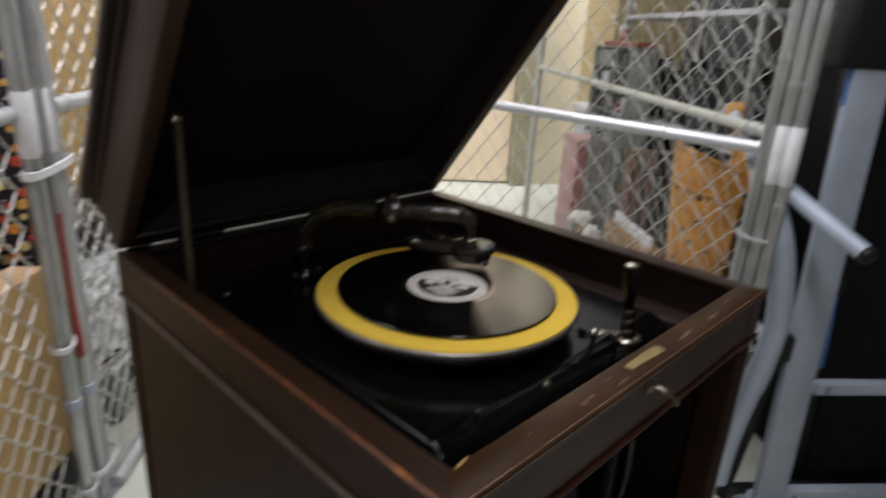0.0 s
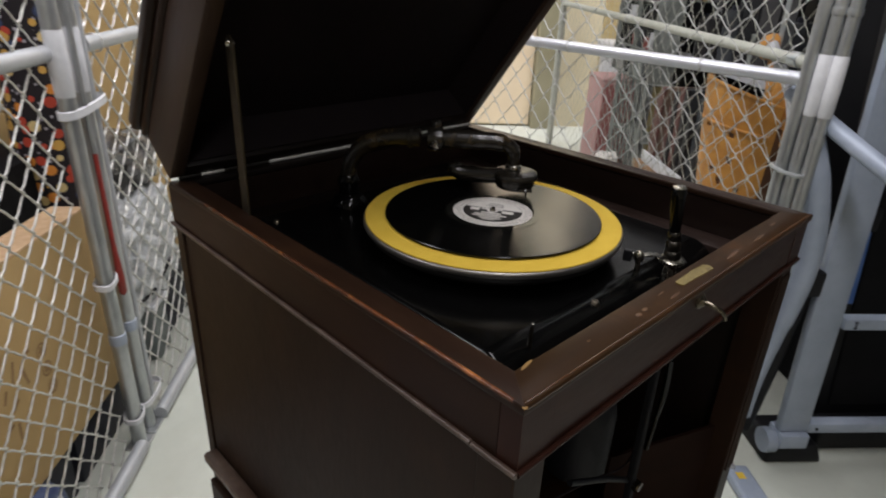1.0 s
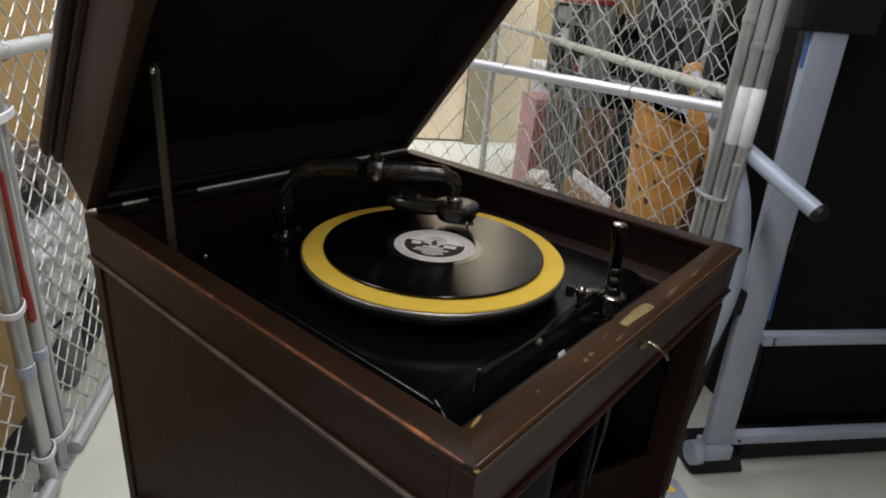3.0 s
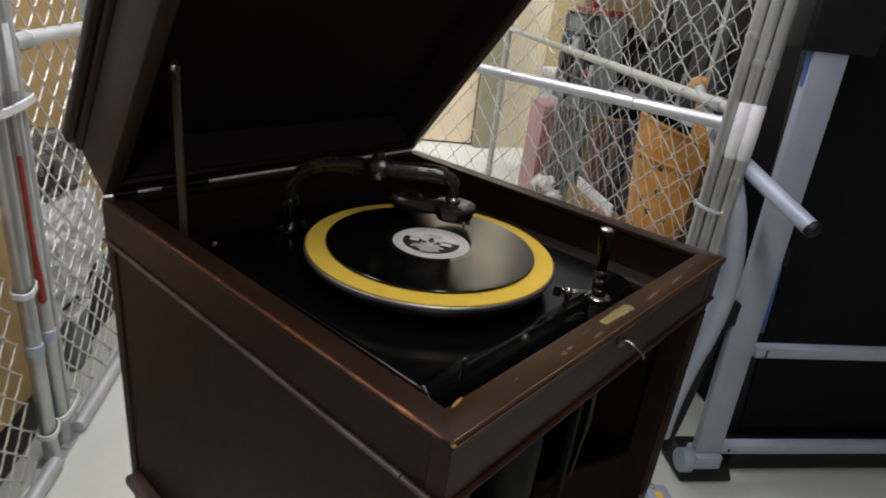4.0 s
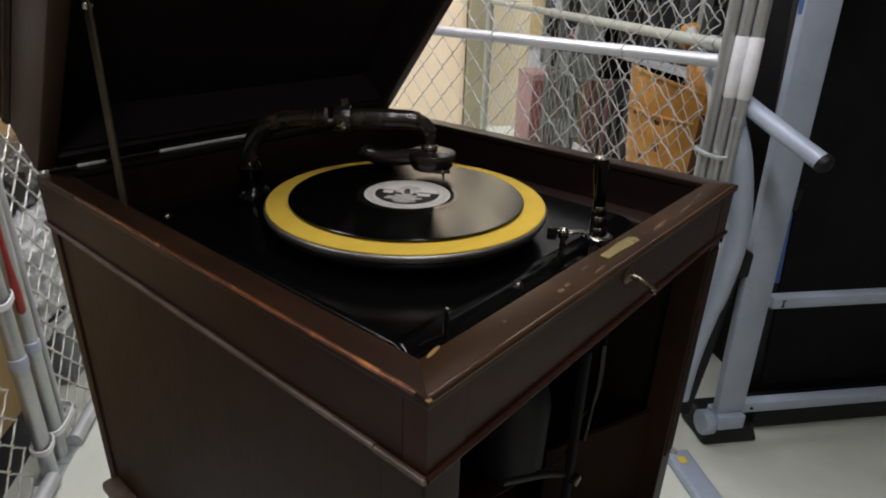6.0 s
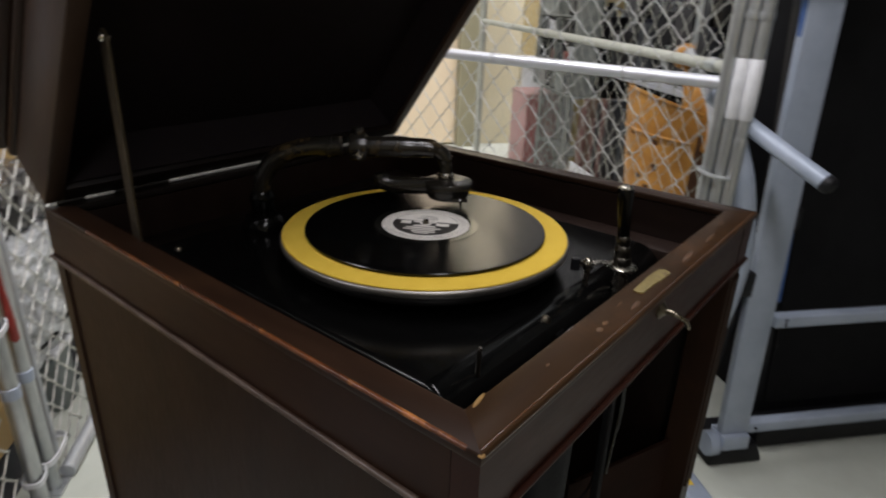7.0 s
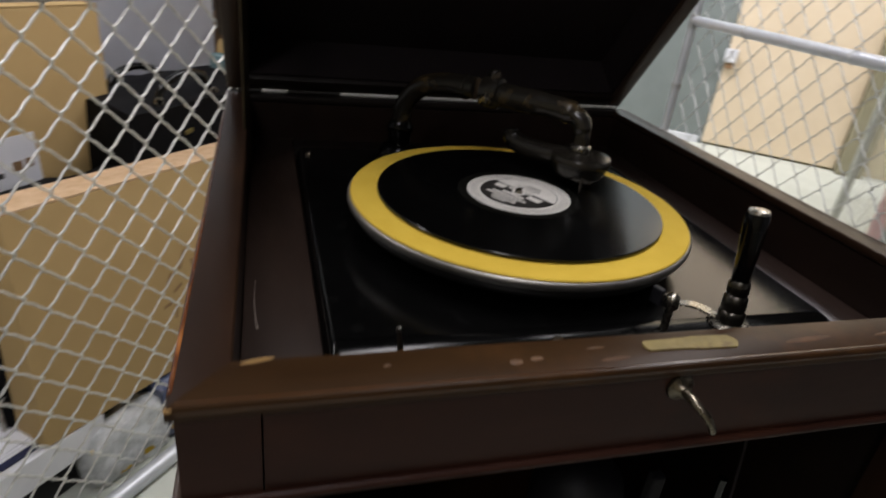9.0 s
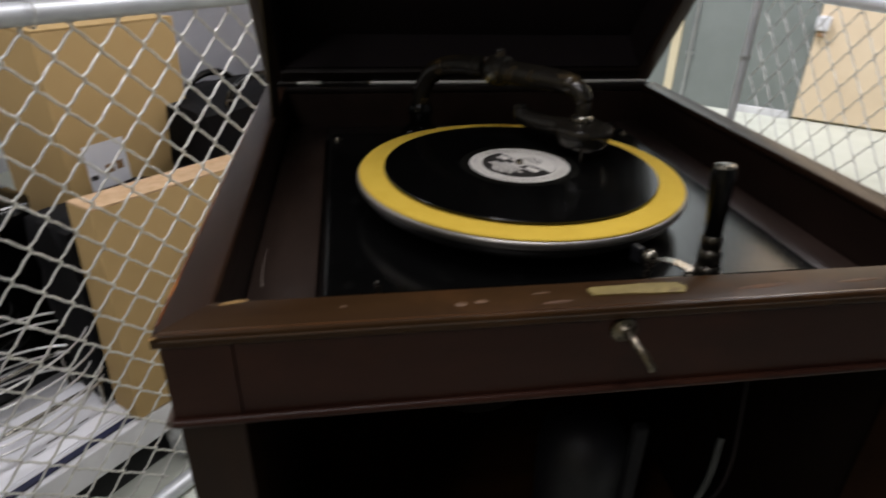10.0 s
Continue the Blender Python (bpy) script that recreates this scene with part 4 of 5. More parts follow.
conduit = thing("conduit", "thin steel conduit running up the grey wall", "pipe", ROOM @ pose(4.885, 0.78, 0))
part("tube", tube([(0, 0, 0.0), (0, 0, 3.78)], 0.014, 12), steel, conduit, smooth=True)
for cz in (0.4, 1.4, 2.3):
    part("clip", box(-0.003, 0.015, -0.03, 0.03, cz - 0.012, cz + 0.012, 0.002), steel, conduit)
frame_w = part("door_frame", box(4.872, 4.8995, 0.868, 0.935, 0.0, 2.15, 0.004), cream, m=ROOM)
tagged(frame_w, "pale plaster edge beside the grey wall", "trim", kind="structure")
outlet = thing("wall_socket", "white socket box fixed at the panel's edge", "socket", ROOM @ pose(4.872, -0.090, 0.70))
part("cover", box(-0.03, 0.012, -0.045, 0.045, -0.045, 0.055, 0.008, seg=3), white_plastic, outlet, smooth=40)
part("plug", box(-0.02, 0.008, -0.028, 0.025, -0.090, -0.0455, 0.006), card_dark, outlet, "brown plug below it")


# ---- treadmill ----
def slanted(w0, w1, w0t, w1t, u0, u1, z0, z1, bevel=0.004, lean=0.0):
    """An upright bar whose two ends stand at different widths."""
    bm = bmesh.new()
    lo = [bm.verts.new(c) for c in ((u0, w0, z0), (u1, w0, z0), (u1, w1, z0), (u0, w1, z0))]
    hi = [bm.verts.new(c) for c in ((u0 + lean, w0t, z1), (u1 + lean, w0t, z1), (u1 + lean, w1t, z1), (u0 + lean, w1t, z1))]
    bm.faces.new(lo[::-1]), bm.faces.new(hi)
    for i in range(4):
        bm.faces.new((lo[i], lo[(i + 1) % 4], hi[(i + 1) % 4], hi[i]))
    bmesh.ops.recalc_face_normals(bm, faces=bm.faces)
    bmesh.ops.bevel(bm, geom=list(bm.edges), offset=bevel, segments=2, profile=0.5, affect="EDGES")
    return bm


mill = thing("treadmill", "blue grey folding treadmill with its black deck tipped upright", "treadmill", ROOM)
deck = part("deck", slanted(-1.842, -1.152, -1.77, -0.972, 0.775, 0.835, 0.001, 1.92, 0.006), rubber, mill, "black running deck on end", 40)
part("belt", slanted(-1.81, -1.205, -1.73, -1.045, 0.766, 0.7745, 0.12, 1.86, 0.002), nylon, deck, "black running belt")
part("side_trim", slanted(-1.151, -1.123, -1.132, -1.104, 0.748, 0.7655, 0.486, 0.705, 0.003), bright_blue, deck, "bright blue side strip")
part("trim_cap", box(0.742, 0.768, -1.142, -1.092, 0.7065, 0.772, 0.008, seg=3), rubber, deck, "black cap over the strip", 40)
for side, w0, w1, w2, w3 in ((0, -1.067, -0.982, -1.015, -0.924), (1, -1.92, -1.835, -1.876, -1.79)):
    beam = part("upright_beam", slanted(w0, w1, w2, w3, 0.650, 0.676, 0.118, 1.456, 0.004), blue_grey, mill, smooth=40)
    part("latch_head", box(0.640, 0.712, w2 - 0.07, w3 + 0.03, 1.285, 1.456, 0.012, seg=3), rubber, beam, "black latch housing", 40)
    part("beam_trim", slanted(w1 + 0.008, w1 + 0.022, w3 - 0.004, w3 + 0.016, 0.656, 0.672, 0.975, 1.45, 0.002), bright_blue, beam, "blue edge strip")
for bz in (0.474, 0.124):
    bar = part("cross_bar", box(0.655, 0.690, -1.833, -1.0685, bz - 0.0165, bz + 0.0165, 0.004), blue_grey, mill, smooth=40)
    if bz > 0.3:
        part("slot", box(0.6535, 0.6545, -1.101, -1.097, bz - 0.009, bz + 0.009), rubber, bar, "small black slot")
        for dz in (-0.009, 0.009):
            part("slot", box(0.6535, 0.6545, -1.105, -1.093, bz + dz - 0.0015, bz + dz + 0.0015), rubber, bar)
    else:
        for by in (-1.095, -1.80):
            part("bolt", lathe([(0, 0.004), (0.004, 0.004), (0.005, 0.001), (0.005, 0), (0, 0)], 10, m=pose(0.655, by, bz, 0, -90)), rubber, bar, smooth=True)
# added block: stands for the dark, shaded band below the lower bar
part("dark_band_block", box(0.702, 0.7655, -1.786, -1.150, 0.0, 0.098, 0.012, seg=3), rubber, mill, "added black block for the dark band at the foot of the deck", 40)
for fw in (-1.030, -1.875):
    foot = part("foot", slanted(fw - 0.115, fw + 0.068, fw - 0.085, fw + 0.055, 0.648, 0.79, 0.0, 0.070, 0.012), rubber, mill, "black moulded foot", 40)
    part("end_cap", lathe([(0, 0.022), (0.030, 0.021), (0.036, 0.016), (0.037, 0.0), (0.036, -0.014), (0, -0.016)], 28, m=pose(0.668, fw + 0.066, 0.076, 90)), blue_grey, foot, "pale round end cap", 50)
    part("sole_plate", box(0.632, 0.700, fw - 0.036, fw + 0.047, 0.0705, 0.117, 0.004), blue_grey, foot, smooth=40)
part("floor_rail", box(-0.02, 0.615, -0.888, -0.820, 0.0, 0.032, 0.008, seg=3), blue_grey, mill, smooth=40)
part("rail_sticker", box(0.560, 0.584, -0.860, -0.838, 0.0322, 0.0328), felt, mill, "small yellow sticker on the floor rail")
part("rail_bolt", lathe([(0, 0.010), (0.006, 0.010), (0.009, 0.006), (0.010, 0), (0, 0)], 8, m=pose(0.604, -0.838, 0.0322)), steel, mill, "galvanised bolt head")
part("lift_bracket", slanted(-0.868, -0.852, -0.874, -0.860, 0.632, 0.642, 0.262, 0.318, 0.002), steel, mill, "bright little bracket")
part("damper", tube([(0.700, -0.905, 0.10), (0.690, -0.935, 0.40), (0.685, -0.955, 0.62)], 0.020, 12), rubber, mill, "black gas strut beside the beam", True)
part("handle_tube", tube(curve([(0.74, -0.80, 1.065), (0.66, -0.838, 1.020), (0.56, -0.872, 0.975), (0.455, -0.909, 0.930)], 6), 0.0195, 18), blue_grey, mill, "pale blue grey handlebar", True)
part("handle_cap", lathe([(0.0200, 0), (0.0205, 0.004), (0.019, 0.014), (0.012, 0.020), (0, 0.021)], 18, m=along((0.455, -0.909, 0.930), (0.35, -0.946, 0.885))), rubber, mill, "black end cap", True)
part("side_tube", tube(curve([(0.70, -0.820, 1.040), (0.665, -0.834, 0.975), (0.645, -0.856, 0.885), (0.64, -0.878, 0.80), (0.64, -0.896, 0.70), (0.64, -0.892, 0.60), (0.64, -0.876, 0.50), (0.64, -0.856, 0.385), (0.64, -0.846, 0.30), (0.64, -0.842, 0.20)], 6), [0.017 + 0.0011 * k for k in range(12)] + [0.030] * 13 + [0.029] * 12 + [0.026] * 18, 20), blue_grey, mill, "broad bent side arm", True)
part("tube_clamp", box(0.640, 0.680, -0.962, -0.915, 0.565, 0.635, 0.006), rubber, mill, "black clamp between arm and beam", 40)


# ---- stored goods ----
def soft(name, size, rough_amount, material, parent=None, label="", seed=0, cuts=7, puff=0.35, m=None, scale=6.0):
    """A bag-like lump: a box rounded outwards, with folds."""
    bm = bmesh.new()
    bmesh.ops.create_cube(bm, size=2.0)
    bmesh.ops.subdivide_edges(bm, edges=list(bm.edges), cuts=cuts, use_grid_fill=True)
    sx, sy, sz = size
    for v in bm.verts:
        c = v.co.copy()
        ball = c.normalized() * 1.25
        c = c.lerp(ball, puff)
        c = Vector((c.x * sx / 2, c.y * sy / 2, c.z * sz / 2))
        d = noise.fractal(c * scale + Vector((seed * 7.1, 3.3 * seed, 1.7)), 0.9, 2.1, 4)
        c += c.normalized() * d * rough_amount
        c.z = max(c.z, -sz / 2)
        v.co = c + Vector((0, 0, sz / 2))
    return part(name, bm, material, parent, label, 70, m)


def carton(name, lab, u, w, z, su, sw, sz, material, turn=0.0, tapes=True, flap=0.0, kindly="box", tilt=0.0, group=""):
    """A cardboard carton with its flaps and tape, standing at u, w with its base at z."""
    ob = thing(name, lab, kindly, ROOM @ pose(u, w, z, tilt, 0, turn), group)
    t = 0.004
    part("body", box(-su / 2, su / 2, -sw / 2, sw / 2, 0, sz - 0.004, 0.003), material, ob, smooth=40)
    gap = 0.0015
    for sgn in (-1, 1):
        y0, y1 = (gap, sw / 2) if sgn > 0 else (-sw / 2, -gap)
        part("flap", box(-su / 2, su / 2, y0, y1, sz - t + 0.0005, sz, 0.001), material, ob)
    if tapes:
        part("packing_tape", box(-su / 2 + 0.002, su / 2 - 0.002, -0.025, 0.025, sz + 0.0004, sz + 0.0010), card_edge, ob)
    return ob


# long flat carton leaning against the fence, on black crates
flat = thing("flat_carton", "long flat cardboard carton standing on edge behind the fence", "box", ROOM @ pose(0.045, 0.925, 0.197, -1.0, 2.0, 0.0))
part("body", box(0, 0.805, 0, 0.088, 0.0, 0.523, 0.003), card, flat, smooth=40)
part("top_flap", box(0.001, 0.804, 0.001, 0.087, 0.5234, 0.5275, 0.001), card_edge, flat, "pale cut top edge")
for k in range(3):
    spot = pose(0.500 - 0.004 * k, -0.0003, 0.185 + 0.050 * k, 90)
    part("side_mark", lathe([(0.014, 0.0), (0.0145, 0.0004), (0.0190, 0.0004), (0.0195, 0.0)], 18, m=spot), card_print, flat, "round printed mark")
    part("side_mark", lathe([(0.004, 0.0), (0.0045, 0.0004), (0.0085, 0.0004), (0.009, 0.0)], 12, m=spot), card_print, flat, "round printed mark")
    for turn in (20, 80, 140):
        part("side_mark", box(-0.013, 0.013, -0.0014, 0.0014, 0.0, 0.0004), card_print, flat, m=spot @ pose(0, 0, 0.0001 * turn / 20, 0, 0, turn + 50 * k))
for k, (bx, bz, bl, lean) in enumerate(((0.385, 0.295, 0.050, 20), (0.420, 0.265, 0.045, -12), (0.368, 0.225, 0.030, 60), (0.360, 0.165, 0.040, 6), (0.335, 0.190, 0.024, 80), (0.440, 0.310, 0.022, 75), (0.345, 0.260, 0.030, 30))):
    part("print_bar", box(-0.0045, 0.0045, -0.0005, 0, -bl / 2, bl / 2), card_print, flat, "faint printed stroke", m=pose(bx, -0.0003 - 0.0001 * k, bz, 0, lean))
for cx, ch in ((0.44, 0.178), (0.745, 0.166)):
    crate = thing("crate", "black plastic crate under the flat carton", "crate", ROOM @ pose(cx, 1.12, 0))
    crate["group"] = "crates under the carton"
    part("shell", box(-0.14, 0.14, -0.17, 0.12, 0.0, ch - 0.014, 0.008), navy_black, crate, smooth=40)
    part("rim", box(-0.146, 0.146, -0.176, 0.126, ch - 0.0138, ch, 0.004), navy_black, crate, smooth=40)
under = thing("storage_box", "black plastic storage box pushed under the rack", "box", ROOM @ pose(-0.06, 1.12, 0))
part("tub", box(-0.38, 0.30, -0.15, 0.16, 0.0, 0.088, 0.010), rubber, under, smooth=40)
part("lid", box(-0.388, 0.308, -0.158, 0.168, 0.0885, 0.104, 0.004), nylon, under, smooth=40)

sack = thing("plastic_bag", "crumpled clear and white plastic bag with yellow print", "bag", ROOM @ pose(0.225, 0.938, 0))
soft("bag", (0.20, 0.085, 0.150), 0.014, wrap_m, sack, seed=3, scale=16)
for k, (bx, bz, bm_) in enumerate(((-0.085, 0.105, felt), (0.040, 0.022, felt), (-0.055, 0.050, bright_blue), (0.075, 0.045, felt), (-0.03, 0.018, felt))):
    soft("printed_patch", (0.030, 0.012, 0.026), 0.004, bm_, sack, seed=5 + k, cuts=3, m=pose(bx, -0.040 + 0.012 * abs(bx) * 10, bz))
sack2 = thing("plastic_bag", "crumpled dark blue printed plastic bag with a white and orange patch", "bag", ROOM @ pose(0.385, 0.940, 0))
soft("bag", (0.14, 0.085, 0.175), 0.016, blue_film, sack2, seed=14, scale=16)
for k, (bx, bz, bm_) in enumerate(((-0.02, 0.085, white_plastic), (-0.035, 0.040, card), (0.03, 0.035, felt), (0.02, 0.105, white_plastic), (0.005, 0.010, leather_o))):
    soft("printed_patch", (0.045, 0.014, 0.040), 0.006, bm_, sack2, seed=25 + k, cuts=3, m=pose(bx, -0.043, bz))

tall = carton("tall_carton", "tall brown cardboard carton with a white shipping label", 0.3675, 1.40, 0.0, 0.355, 0.30, 1.015, card, 0.0)
slip = part("shipping_label", box(0.0, 0.106, -0.0012, -0.0002, 0.0, 0.140), paper_sheet, tall, "white paper shipping label", m=pose(-0.128, -0.1505, 0.604, 0, -2.0, 0))
for bx, bz, bw, bh in ((0.045, 0.06, 0.022, 0.022), (0.074, 0.062, 0.018, 0.022), (0.004, 0.052, 0.018, 0.012)):
    part("print_block", box(bx, bx + bw, -0.0008, -0.0002, bz, bz + bh), card_dark if bx > 0.01 else ink, slip, m=pose(0, -0.0012, 0))

grey = thing("grey_cabinet", "pale grey metal cabinet with a seam across its side", "cabinet", ROOM @ pose(0.865, 1.72, 0))
part("body", box(-0.25, 0.325, -0.20, 0.20, 0.0, 0.733, 0.004), cabinet_m, grey, smooth=40)
part("seam", box(-0.24, 0.315, -0.19, 0.19, 0.7332, 0.7408), rubber, grey, "dark seam between the two cases")
part("upper_body", box(-0.25, 0.325, -0.20, 0.20, 0.741, 1.60, 0.004), cabinet_m, grey, smooth=40)

duffel = thing("duffel_bag", "bulging black nylon holdall with carrying handles", "bag", ROOM @ pose(0.78, 1.25, 0))
soft("body", (0.60, 0.30, 0.80), 0.02, nylon, duffel, seed=1, cuts=9, puff=0.12)
part("handle", tube(curve([(-0.185, -0.10, 0.775), (-0.165, -0.112, 0.830), (-0.10, -0.118, 0.858), (-0.03, -0.112, 0.842), (0.0, -0.10, 0.775)], 6), 0.010, 10), handle_m, duffel, smooth=True)
part("handle", tube(curve([(-0.185, 0.06, 0.775), (-0.165, 0.07, 0.82), (-0.09, 0.08, 0.84), (-0.03, 0.07, 0.825), (0.0, 0.06, 0.775)], 6), 0.010, 10), handle_m, duffel, smooth=True)
part("zip", tube(curve([(-0.28, -0.02, 0.735), (-0.1, -0.02, 0.775), (0.1, -0.02, 0.775), (0.28, -0.02, 0.73)], 6), 0.005, 8), rubber, duffel, smooth=True)
for hx in (-0.185, 0.0):
    part("buckle", lathe([(0.010, -0.002), (0.014, -0.002), (0.014, 0.002), (0.010, 0.002), (0.010, -0.002)], 14, m=pose(hx, -0.118, 0.795, 80)), nickel, duffel, "small brass ring", True)
part("tag", box(-0.013, 0.013, -0.002, 0.002, 0, 0.011, 0.001), brass, duffel, "small yellow maker's tag", m=pose(-0.135, -0.160, 0.715, 0, -12, 0))

bin_bag = thing("bin_bag", "shiny black plastic sack behind the carton", "bag", ROOM @ pose(-0.10, 1.40, 0))
soft("sack", (0.42, 0.30, 0.66), 0.03, japan, bin_bag, seed=9, cuts=9, puff=0.3, scale=9)
part("tie", tube(curve([(-0.06, -0.155, 0.50), (0.0, -0.17, 0.51), (0.05, -0.165, 0.525), (0.0, -0.17, 0.54), (-0.06, -0.155, 0.535)], 5), 0.004, 8), felt, bin_bag, "yellow draw tie", True)
cloth = thing("black_cloth", "folded black cloth heaped behind the flat carton", "cloth", ROOM @ pose(0.27, 1.11, 0))
soft("fold", (0.46, 0.17, 0.660), 0.018, nylon, cloth, seed=10, cuts=9, puff=0.16, scale=9)

# stack beyond the holdall
carton("carton", "brown cardboard carton at the bottom of a stack", 1.50, 1.76, 0.0, 0.50, 0.36, 0.56, card_dark, 2, group="stacked cartons")
carton("carton", "brown cardboard carton in the middle of a stack", 1.58, 1.75, 0.56, 0.46, 0.34, 0.36, card_dark, -5, group="stacked cartons")
case = thing("flat_case", "flat dark grey case lying on a carton", "case", ROOM @ pose(1.53, 1.74, 0.92))
part("shell", box(-0.24, 0.24, -0.17, 0.17, 0, 0.095, 0.02, seg=3), nylon, case, smooth=50)
part("seam", box(-0.242, 0.242, -0.172, 0.172, 0.044, 0.051, 0.002), pale_metal, case, "grey seam round the case")
carton("carton", "brown cardboard carton on top of a stack", 1.48, 1.75, 1.015, 0.46, 0.32, 0.34, card_dark, 4, group="stacked cartons")
wrap = thing("paper_parcel", "crumpled tan paper parcel on the holdall", "parcel", ROOM @ pose(1.16, 1.33, 0.0))
soft("parcel", (0.19, 0.12, 0.10), 0.012, card, wrap, seed=12, cuts=5, puff=0.12, m=pose(-0.02, 0, 0.765, 0, 10, 8))
soft("parcel_below", (0.22, 0.2, 0.745), 0.02, nylon, wrap, "dark cloth under the parcel", seed=13, puff=0.2)

rag = thing("cloth_scrap", "small crumpled pale teal cloth on the holdall", "cloth", ROOM @ pose(1.045, 1.35, 0.790))
soft("fold", (0.055, 0.06, 0.045), 0.010, mat("pale teal cloth", (0.10, 0.17, 0.18), (0.20, 0.30, 0.31), 0.8, 0, 20, (1, 1, 1), 0.3, 200), rag, seed=15, cuts=7, scale=18)


def printed_cloth():
    m = bpy.data.materials.new("cloth printed with red and yellow fruit")
    m.use_nodes = True
    n, l = m.node_tree.nodes, m.node_tree.links
    tc, vo, ramp, pick, mix = (n.new(k) for k in ("ShaderNodeTexCoord", "ShaderNodeTexVoronoi", "ShaderNodeValToRGB", "ShaderNodeValToRGB", "ShaderNodeMix"))
    vo.inputs["Scale"].default_value, vo.inputs["Randomness"].default_value = 27, 0.7
    l.new(tc.outputs["Object"], vo.inputs["Vector"])
    ramp.color_ramp.interpolation = "CONSTANT"
    ramp.color_ramp.elements[0].color, ramp.color_ramp.elements[1].color = (1, 1, 1, 1), (0, 0, 0, 1)
    ramp.color_ramp.elements[1].position = 0.40
    l.new(vo.outputs["Distance"], ramp.inputs[0])
    sep = n.new("ShaderNodeSeparateColor")
    l.new(vo.outputs["Color"], sep.inputs[0])
    pick.color_ramp.interpolation = "CONSTANT"
    e = pick.color_ramp.elements
    e[0].color, e[1].color = (0.62, 0.36, 0.08, 1), (0.50, 0.06, 0.03, 1)
    e[1].position = 0.24
    for pos, col in ((0.58, (0.70, 0.26, 0.04, 1)), (0.75, (0.66, 0.52, 0.24, 1)), (0.9, (0.03, 0.05, 0.12, 1))):
        k = e.new(pos)
        k.color = col
    l.new(sep.outputs[0], pick.inputs[0])
    mix.data_type = "RGBA"
    l.new(ramp.outputs[0], mix.inputs["Factor"])
    dots, dot_cut, ground = (n.new(k) for k in ("ShaderNodeTexVoronoi", "ShaderNodeMath", "ShaderNodeMix"))
    dots.inputs["Scale"].default_value, dots.inputs["Randomness"].default_value = 46, 0.8
    l.new(tc.outputs["Object"], dots.inputs["Vector"])
    dot_cut.operation = "LESS_THAN"
    dot_cut.inputs[1].default_value = 0.20
    l.new(dots.outputs["Distance"], dot_cut.inputs[0])
    ground.data_type = "RGBA"
    ground.inputs["A"].default_value, ground.inputs["B"].default_value = (0.010, 0.006, 0.009, 1), (0.40, 0.38, 0.42, 1)
    l.new(dot_cut.outputs[0], ground.inputs["Factor"])
    l.new(ground.outputs["Result"], mix.inputs["A"])
    l.new(pick.outputs[0], mix.inputs["B"])
    l.new(mix.outputs["Result"], n["Principled BSDF"].inputs["Base Color"])
    n["Principled BSDF"].inputs["Roughness"].default_value = 0.75
    return m


cloth_m = printed_cloth()
bolt = thing("cloth_bolt", "tall bolt of dark cloth printed with red and yellow fruit", "fabric", ROOM @ pose(1.06, 1.09, 0.0))
bm = lathe([(0, 0), (0.085, 0.0), (0.094, 0.2), (0.086, 0.5), (0.092, 0.8), (0.085, 1.1), (0.09, 1.4), (0.082, 1.62), (0, 1.62)], 32)
for v in bm.verts:
    v.co.x += 0.010 * math.sin(v.co.z * 7)
    v.co.y += 0.004 * math.sin(v.co.z * 11 + v.co.x * 40)
part("roll", bm, cloth_m, bolt, smooth=60)
bm = bmesh.new()
rows = [[bm.verts.new(((0.098 - 0.004 * k / 6) * math.cos(radians(a)) + 0.010 * math.sin((1.16 + 0.077 * k) * 7), (0.098 - 0.004 * k / 6) * math.sin(radians(a)), 1.16 + 0.077 * k)) for a in range(-75, 61, 9)] for k in range(7)]
for ra, rb in zip(rows, rows[1:]):
    for k in range(len(ra) - 1):
        bm.faces.new((ra[k], ra[k + 1], rb[k + 1], rb[k]))
bmesh.ops.solidify(bm, geom=list(bm.faces), thickness=0.003)
part("red_band", bm, red_paint, bolt, "dark red cloth folded over the bolt", 60)
part("core", lathe([(0, 1.6205), (0.022, 1.6205), (0.022, 1.66), (0.018, 1.66), (0.018, 1.63), (0, 1.63)], 16), card_edge, bolt, "cardboard core", True)

# white wrapped bundle behind the posts
tote = thing("storage_tote", "grey green plastic tote on the floor behind the fence", "tote", ROOM @ pose(1.34, 1.07, 0))
part("tub", box(-0.175, -0.055, -0.12, 0.13, 0.0, 0.20, 0.015, seg=3), wall_grey, tote, smooth=40)
part("lid", box(-0.18, -0.050, -0.13, 0.14, 0.2005, 0.222, 0.008, seg=3), tape, tote, "pale lid", 40)
dark_box = thing("plastic_crate", "black plastic crate on the floor under the wrapped bundle", "crate", ROOM @ pose(1.47, 1.09, 0))
part("tub", box(-0.17, 0.17, -0.11, 0.11, 0.0, 0.195, 0.012, seg=3), navy_black, dark_box, smooth=40)
part("rim", box(-0.176, 0.176, -0.117, 0.117, 0.1955, 0.222, 0.006, seg=2), navy_black, dark_box, smooth=40)
bundle = thing("wrapped_bundle", "white bundle wrapped in cloudy bubble wrap", "bundle", ROOM @ pose(1.27, 1.06, 0.223))
soft("wrap", (0.40, 0.23, 0.355), 0.034, wrap_m, bundle, seed=21, cuts=40, puff=0.36, scale=20)
part("strap", tube(curve([(-0.24, -0.09, 0.06), (-0.1, -0.118, 0.05), (0.1, -0.118, 0.09), (0.24, -0.09, 0.13)], 6), 0.006, 6), rubber, bundle, smooth=True)
glassy = thing("clear_bag", "clear plastic bag of dark odds and ends", "bag", ROOM @ pose(1.24, 1.08, 0.585))
